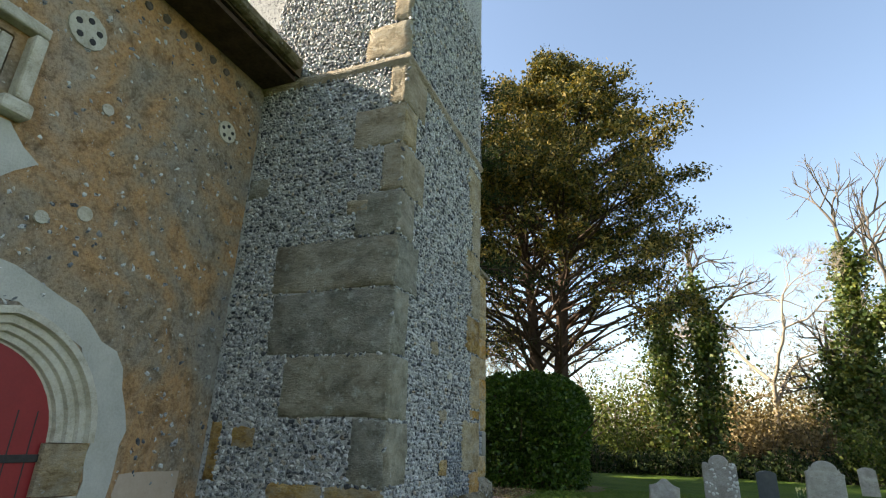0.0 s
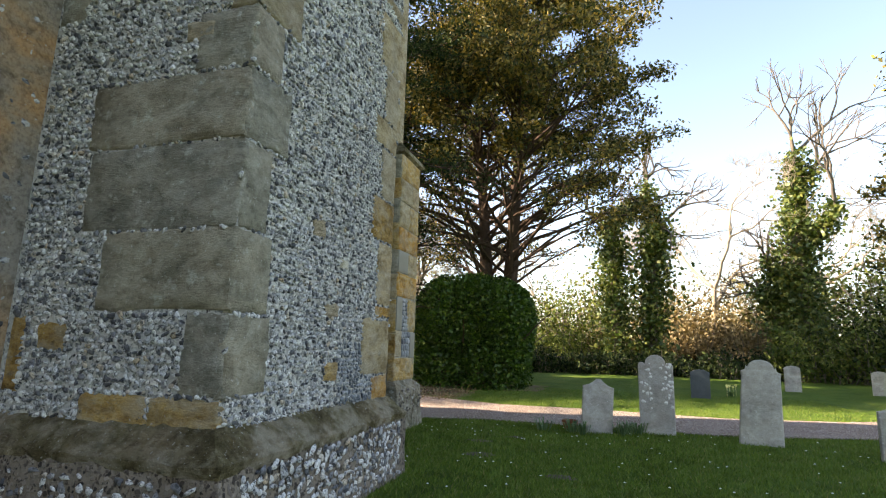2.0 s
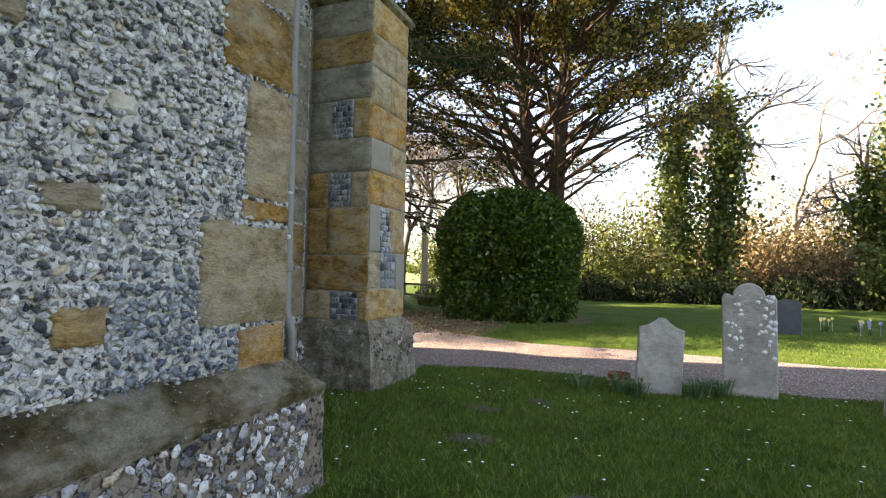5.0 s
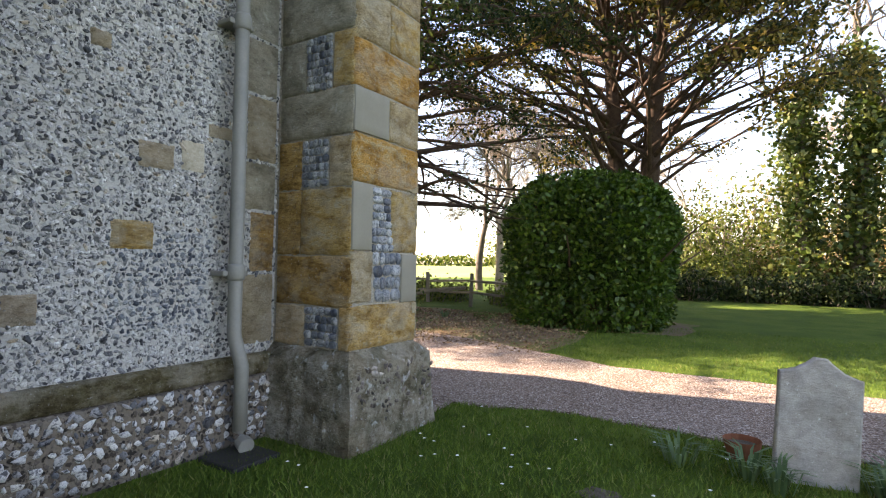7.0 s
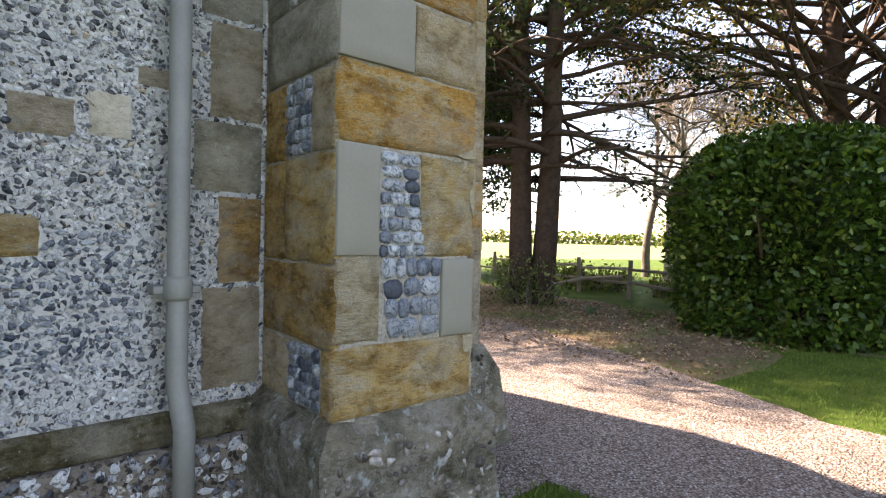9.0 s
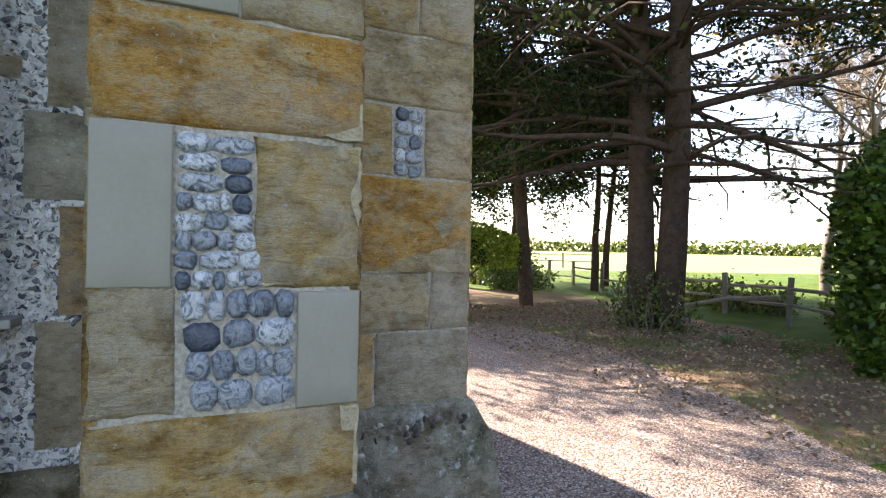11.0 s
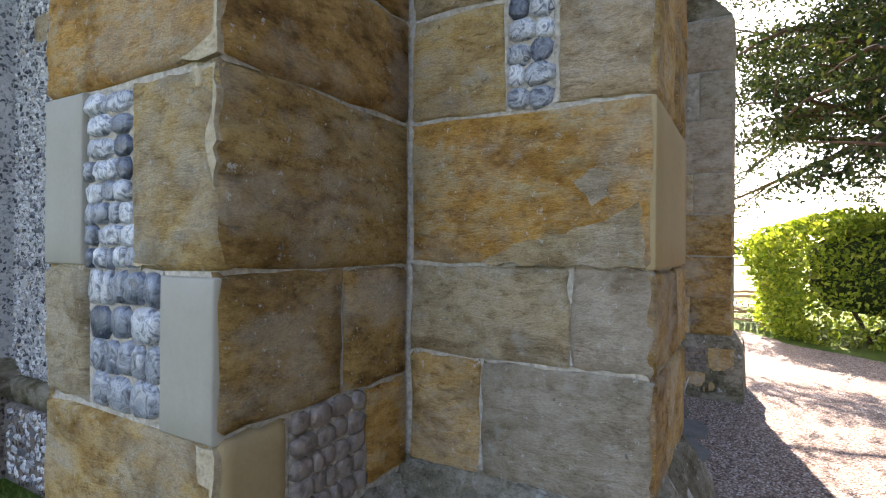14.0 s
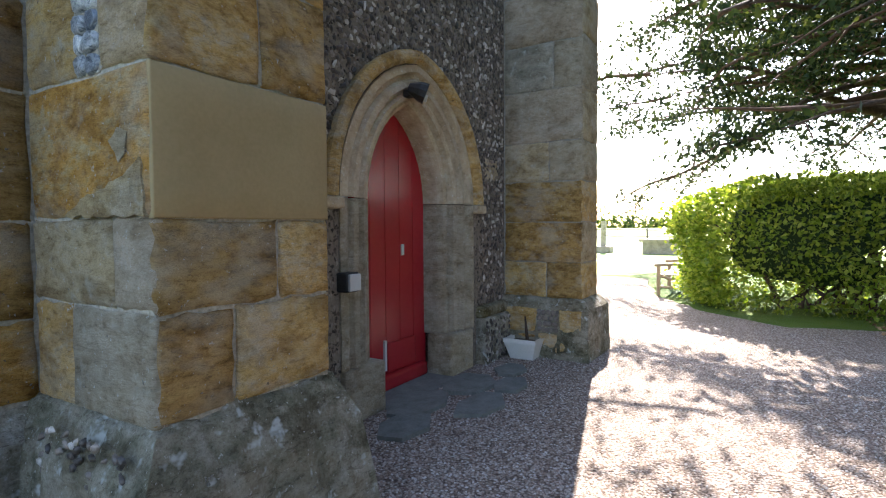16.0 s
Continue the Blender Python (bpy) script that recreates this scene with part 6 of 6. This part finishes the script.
for k, (x, y, h) in enumerate([(11.0, 31, 3.6), (13.6, 30.5, 4.8), (16.5, 31, 5.6), (19.5, 32, 5.2), (-2.0, 31.5, 1.8), (-0.2, 31.8, 1.4), (1.2, 32.2, 1.7), (2.8, 31.9, 1.5), (4.2, 32.3, 1.8), (5.8, 32.0, 1.5), (7.2, 31.8, 1.9), (8.8, 31.6, 1.8)]):
    scrub("shrub", (x, y, 0), 2.0 if h > 3 else 1.0, 1.6, h, "dark green evergreen shrub by the fence", 120 + k, 4200 if h > 3 else 1500, 0.2, DARKLEAF if h < 3 else GREENSCRUB, 40)
for k, (x, y) in enumerate([(-9.5, 22.8), (-6.6, 22.6), (-19, 21.6), (-11.5, 23.4), (-15.4, 25.2), (-21, 20.5)]):
    scrub("shrub", (x, y, 0), 1.2, 0.9, gs.uniform(0.9, 1.5), "low dark bramble by the wooden fence", 140 + k, 1400, 0.13, GREENSCRUB, 26)
for k, (x, y, h, m, lab) in enumerate([(-15, 46, 5, GREENSCRUB, "green"), (-10, 48, 6, THICKET, "olive"), (-5, 46, 5.5, THICKET, "olive"), (-0.5, 42, 5.5, GREENSCRUB, "green"), (3.5, 43, 5.8, THICKET, "olive"), (6.8, 40, 5.2, SCRUB, "straw-coloured"), (9.2, 43, 6.0, SCRUB, "straw-coloured"), (8.0, 38, 3.8, SCRUB, "straw-coloured"), (12.5, 41, 6.4, THICKET, "olive"), (16.5, 39, 7.0, GREENSCRUB, "green"), (20.5, 37, 7.2, GREENSCRUB, "green"), (25, 38, 7.5, GREENSCRUB, "green"), (30, 40, 8, THICKET, "olive"), (17.0, 30, 4.6, DARKLEAF, "dark green"), (20.5, 28.5, 5.0, DARKLEAF, "dark green"), (24.5, 28, 5.2, DARKLEAF, "dark green")]):
    scrub("thicket", (x, y, 0), 3.2, 2.2, h * (1.25 if m is SCRUB else 1.6), "tall tangled " + lab + " thicket of scrub and twigs", 170 + k, 6000, 0.25, m, 90, "thicket")
# hedge by the path to the west
cave = lambda c: (c[:, 1] > 14.2) & (c[:, 2] < 1.1) & (c[:, 1] < 17.2)
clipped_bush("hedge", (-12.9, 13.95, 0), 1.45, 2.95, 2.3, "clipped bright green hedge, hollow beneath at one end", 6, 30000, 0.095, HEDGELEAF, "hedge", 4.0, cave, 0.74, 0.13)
scrub("shrub", (-17.8, 20.2, 0), 1.6, 1.3, 2.3, "dense laurel under the trees", 160, 3200, 0.14, BUSHLEAF, 36)

# distant wood line beyond the field
g = np.random.default_rng(5)
far = []
for k in range(150):
    a = math.radians(-60 + k * 1.15)
    far.append((-math.cos(a) * 300 - 20, math.sin(a) * 300 + 20, g.uniform(4, 8)))
cen = np.concatenate([np.array([[x, y, 0]]) + g.normal(size=(90, 3)) * [4, 4, 0.3] + np.c_[np.zeros((90, 2)), g.random(90) * h] for x, y, h in far])
tagged(link("far_woods", leaves("far_woods", cen, 2.4, GREENSCRUB, g, 1.4)), "hazy line of distant woods", "woods", kind="stuff")

# ---- grass blades and daisies ----
def blades(name, areas, n, h, material, label, avoid):
    g = np.random.default_rng(17)
    out = []
    for x0, x1, y0, y1, share in areas:
        m = int(n * share)
        out.append(np.c_[g.uniform(x0, x1, m), g.uniform(y0, y1, m)])
    p = np.concatenate(out)
    p = p[~avoid(p)]
    m = len(p)
    a = g.uniform(0, 2 * math.pi, m)
    hh = h * g.uniform(0.5, 1.3, m)
    w = 0.0035 + 0.0025 * g.random(m)
    base = np.c_[p, np.zeros(m)]
    side = np.c_[np.cos(a) * w, np.sin(a) * w, np.zeros(m)]
    tip = base + np.c_[g.normal(size=(m, 2)) * hh[:, None] * 0.55, hh]
    v = np.stack([base - side, base + side, tip], 1).reshape(-1, 3)
    tagged(link(name, mesh_np(name, v, np.arange(3 * m).reshape(-1, 3), material)), label, "grass", kind="stuff")


def in_gravel(p):
    x, y = p[:, 0], p[:, 1]
    inside = np.zeros(len(p), bool)
    e = GRAVEL_EDGE
    for (ax, ay), (bx_, by_) in zip(e, e[1:] + e[:1]):
        hit = ((ay > y) != (by_ > y)) & (x < (bx_ - ax) * (y - ay) / (by_ - ay + 1e-12) + ax)
        inside ^= hit
    church = (x < -0.62) & (y < 6.4) | (x < -2.4) & (y < 9.0) | (x < -1.56) & (y > 8.65) & (y < 9.8)
    return inside | church


blades("grass", [(-2.5, 2.5, 3.0, 11.0, 0.55), (2.5, 7.0, 5.0, 12.0, 0.3), (-2.5, 7, 13.0, 19.0, 0.13), (-9, -1, 13.8, 19.0, 0.05)], 170000, 0.042, BLADE, "short mown grass blades", in_gravel)
g = np.random.default_rng(8)
px = np.c_[g.uniform(-4.5, 6, 20000), g.uniform(9.3, 14.0, 20000)]
px2 = np.c_[g.uniform(-8, -2.6, 26000), g.uniform(9.8, 13.2, 26000)]
p = np.concatenate([px, px2])
ing = in_gravel(p)
p = p[ing]
m = len(p)
oct_ = np.array([[1, 0, 0], [0.3, 0.9, 0], [-0.9, 0.4, 0], [-0.5, -0.9, 0], [0.6, -0.7, 0], [0, 0, 0.8]])
s = g.uniform(0.006, 0.014, (m, 1, 1))
a = g.uniform(0, 6.28, m)
rot = np.stack([np.stack([np.cos(a), -np.sin(a), 0 * a], 1), np.stack([np.sin(a), np.cos(a), 0 * a], 1), np.stack([0 * a, 0 * a, 1 + 0 * a], 1)], 1)
v = np.einsum("mij,kj->mki", rot, oct_) * s + np.c_[p, np.full(m, 0.016)][:, None]
t = np.array([[0, 1, 5], [1, 2, 5], [2, 3, 5], [3, 4, 5], [4, 0, 5]])
tagged(link("loose_gravel", mesh_np("loose_gravel", v.reshape(-1, 3), (t[None] + 6 * np.arange(m)[:, None, None]).reshape(-1, 3), PEBBLE)), "loose pinkish gravel stones on the path", "gravel", kind="stuff")


g = np.random.default_rng(12)
cen = np.c_[g.uniform(-13, -2.2, 9000), g.uniform(13.6, 19.5, 9000), np.full(9000, 0.02) + g.random(9000) * 0.02]
tagged(link("fallen_leaves", leaves("fallen_leaves", cen, 0.055, DEADLEAF, g, 1.6, 0.85)), "fallen brown leaves and twigs under the trees", "leaves", kind="stuff")
scrub("ivy_clump", (-8.1, 17.6, 0), 0.7, 0.6, 1.6, "dark ivy growing round the foot of the trunks", 165, 1600, 0.1, IVY, 24, "ivy")


def tuft(x, y, label, seed, n=40, h=0.26, flowers=0, petals=None):
    g = np.random.default_rng(seed)
    top = thing("daffodil_clump", (x, y, 0), label, "flowers", "daffodil clumps")
    w, v, k = Wood(), [], 0
    for i in range(n):
        a, r0 = g.uniform(0, 6.28), g.uniform(0, 0.1)
        o = np.array([x + math.cos(a) * r0, y + math.sin(a) * r0, 0])
        l = h * g.uniform(0.6, 1.15)
        q = [o, o + [math.cos(a) * l * 0.25, math.sin(a) * l * 0.25, l * 0.7], o + [math.cos(a) * l * 0.75, math.sin(a) * l * 0.75, l * 0.75]]
        s = np.array([-math.sin(a), math.cos(a), 0]) * 0.009
        v += [q[0] - s, q[0] + s, q[1] + s, q[1] - s, q[1] - s, q[1] + s, q[2] + s * 0.2, q[2] - s * 0.2]
    link("leaves", mesh_np("leaves", np.array(v), np.arange(8 * n).reshape(-1, 4), DAFFLEAF), top, "", "stuff")
    for i in range(flowers):
        c = Vector((x + g.normal() * 0.12, y + g.normal() * 0.1, h * g.uniform(1.0, 1.35)))
        bm = bmesh.new()
        for j in range(6):
            b = j * math.pi / 3
            d = Vector((math.cos(b), -0.3, math.sin(b)))
            e = Vector((-math.sin(b), 0, math.cos(b))) * 0.016
            bm.faces.new([bm.verts.new(q) for q in (c, c + d * 0.025 + e, c + d * 0.045, c + d * 0.025 - e)])
        tube([c, c + Vector((0, -0.03, 0))], [0.01, 0.016], 6, bm, cap=False)
        tube([(c.x, c.y, 0), (c.x, c.y + 0.01, c.z)], 0.004, 4, bm)
        part("flower", bm, petals or PETAL, top)


for k, (x, y, f, pm) in enumerate([(0.42, 9.95, 0, None), (0.86, 9.9, 0, None), (1.68, 10.15, 0, None), (1.02, 9.8, 0, None), (1.85, 10.25, 0, None), (1.6, 10.0, 0, None), (5.0, 19.4, 5, PETAL), (5.7, 19.6, 4, PETAL), (10.6, 22.6, 8, PETAL), (11.2, 22.9, 8, PETAL), (5.6, 18.6, 5, MAUVE), (-6.3, 17.6, 0, None)]):
    tuft(x, y, "clump of daffodil leaves in the grass" if not f else "flowering daffodil clump in the grass", 200 + k, 36 if f < 5 else 50, 0.24, f, pm)
g = random.Random(31)
bm = bmesh.new()
for k in range(150):
    x, y = g.uniform(-2.0, 4.5), g.uniform(5.0, 10.4)
    if (x < -0.5 and y < 6.5) or (x < -1.5 and y > 8.6):
        continue
    c = [bm.verts.new((x + math.cos(j * 1.047) * 0.013, y + math.sin(j * 1.047) * 0.013, 0.05)) for j in range(6)]
    top_ = bm.verts.new((x, y, 0.056))
    for j in range(6):
        bm.faces.new((c[j], c[(j + 1) % 6], top_))
tagged(part("daisies", bm, DAISY), "scattered white daisies in the lawn", "flowers", kind="stuff")
for k, (x, y, w) in enumerate([(-0.3, 8.6, 0.35), (-0.1, 7.7, 0.4), (0.9, 6.9, 0.35), (0.1, 9.1, 0.3)]):
    bm = bmesh.new()
    ring = [bm.verts.new((x + math.cos(j * 0.52) * w * g.uniform(0.4, 0.6), y + math.sin(j * 0.52) * w * g.uniform(0.25, 0.4), 0.006)) for j in range(12)]
    mid_ = bm.verts.new((x, y, 0.022))
    for j in range(12):
        bm.faces.new((ring[j], ring[(j + 1) % 12], mid_))
    tagged(part("bare_patch", bm, SOIL), "bare earth patch worn into the lawn", "soil", kind="structure")
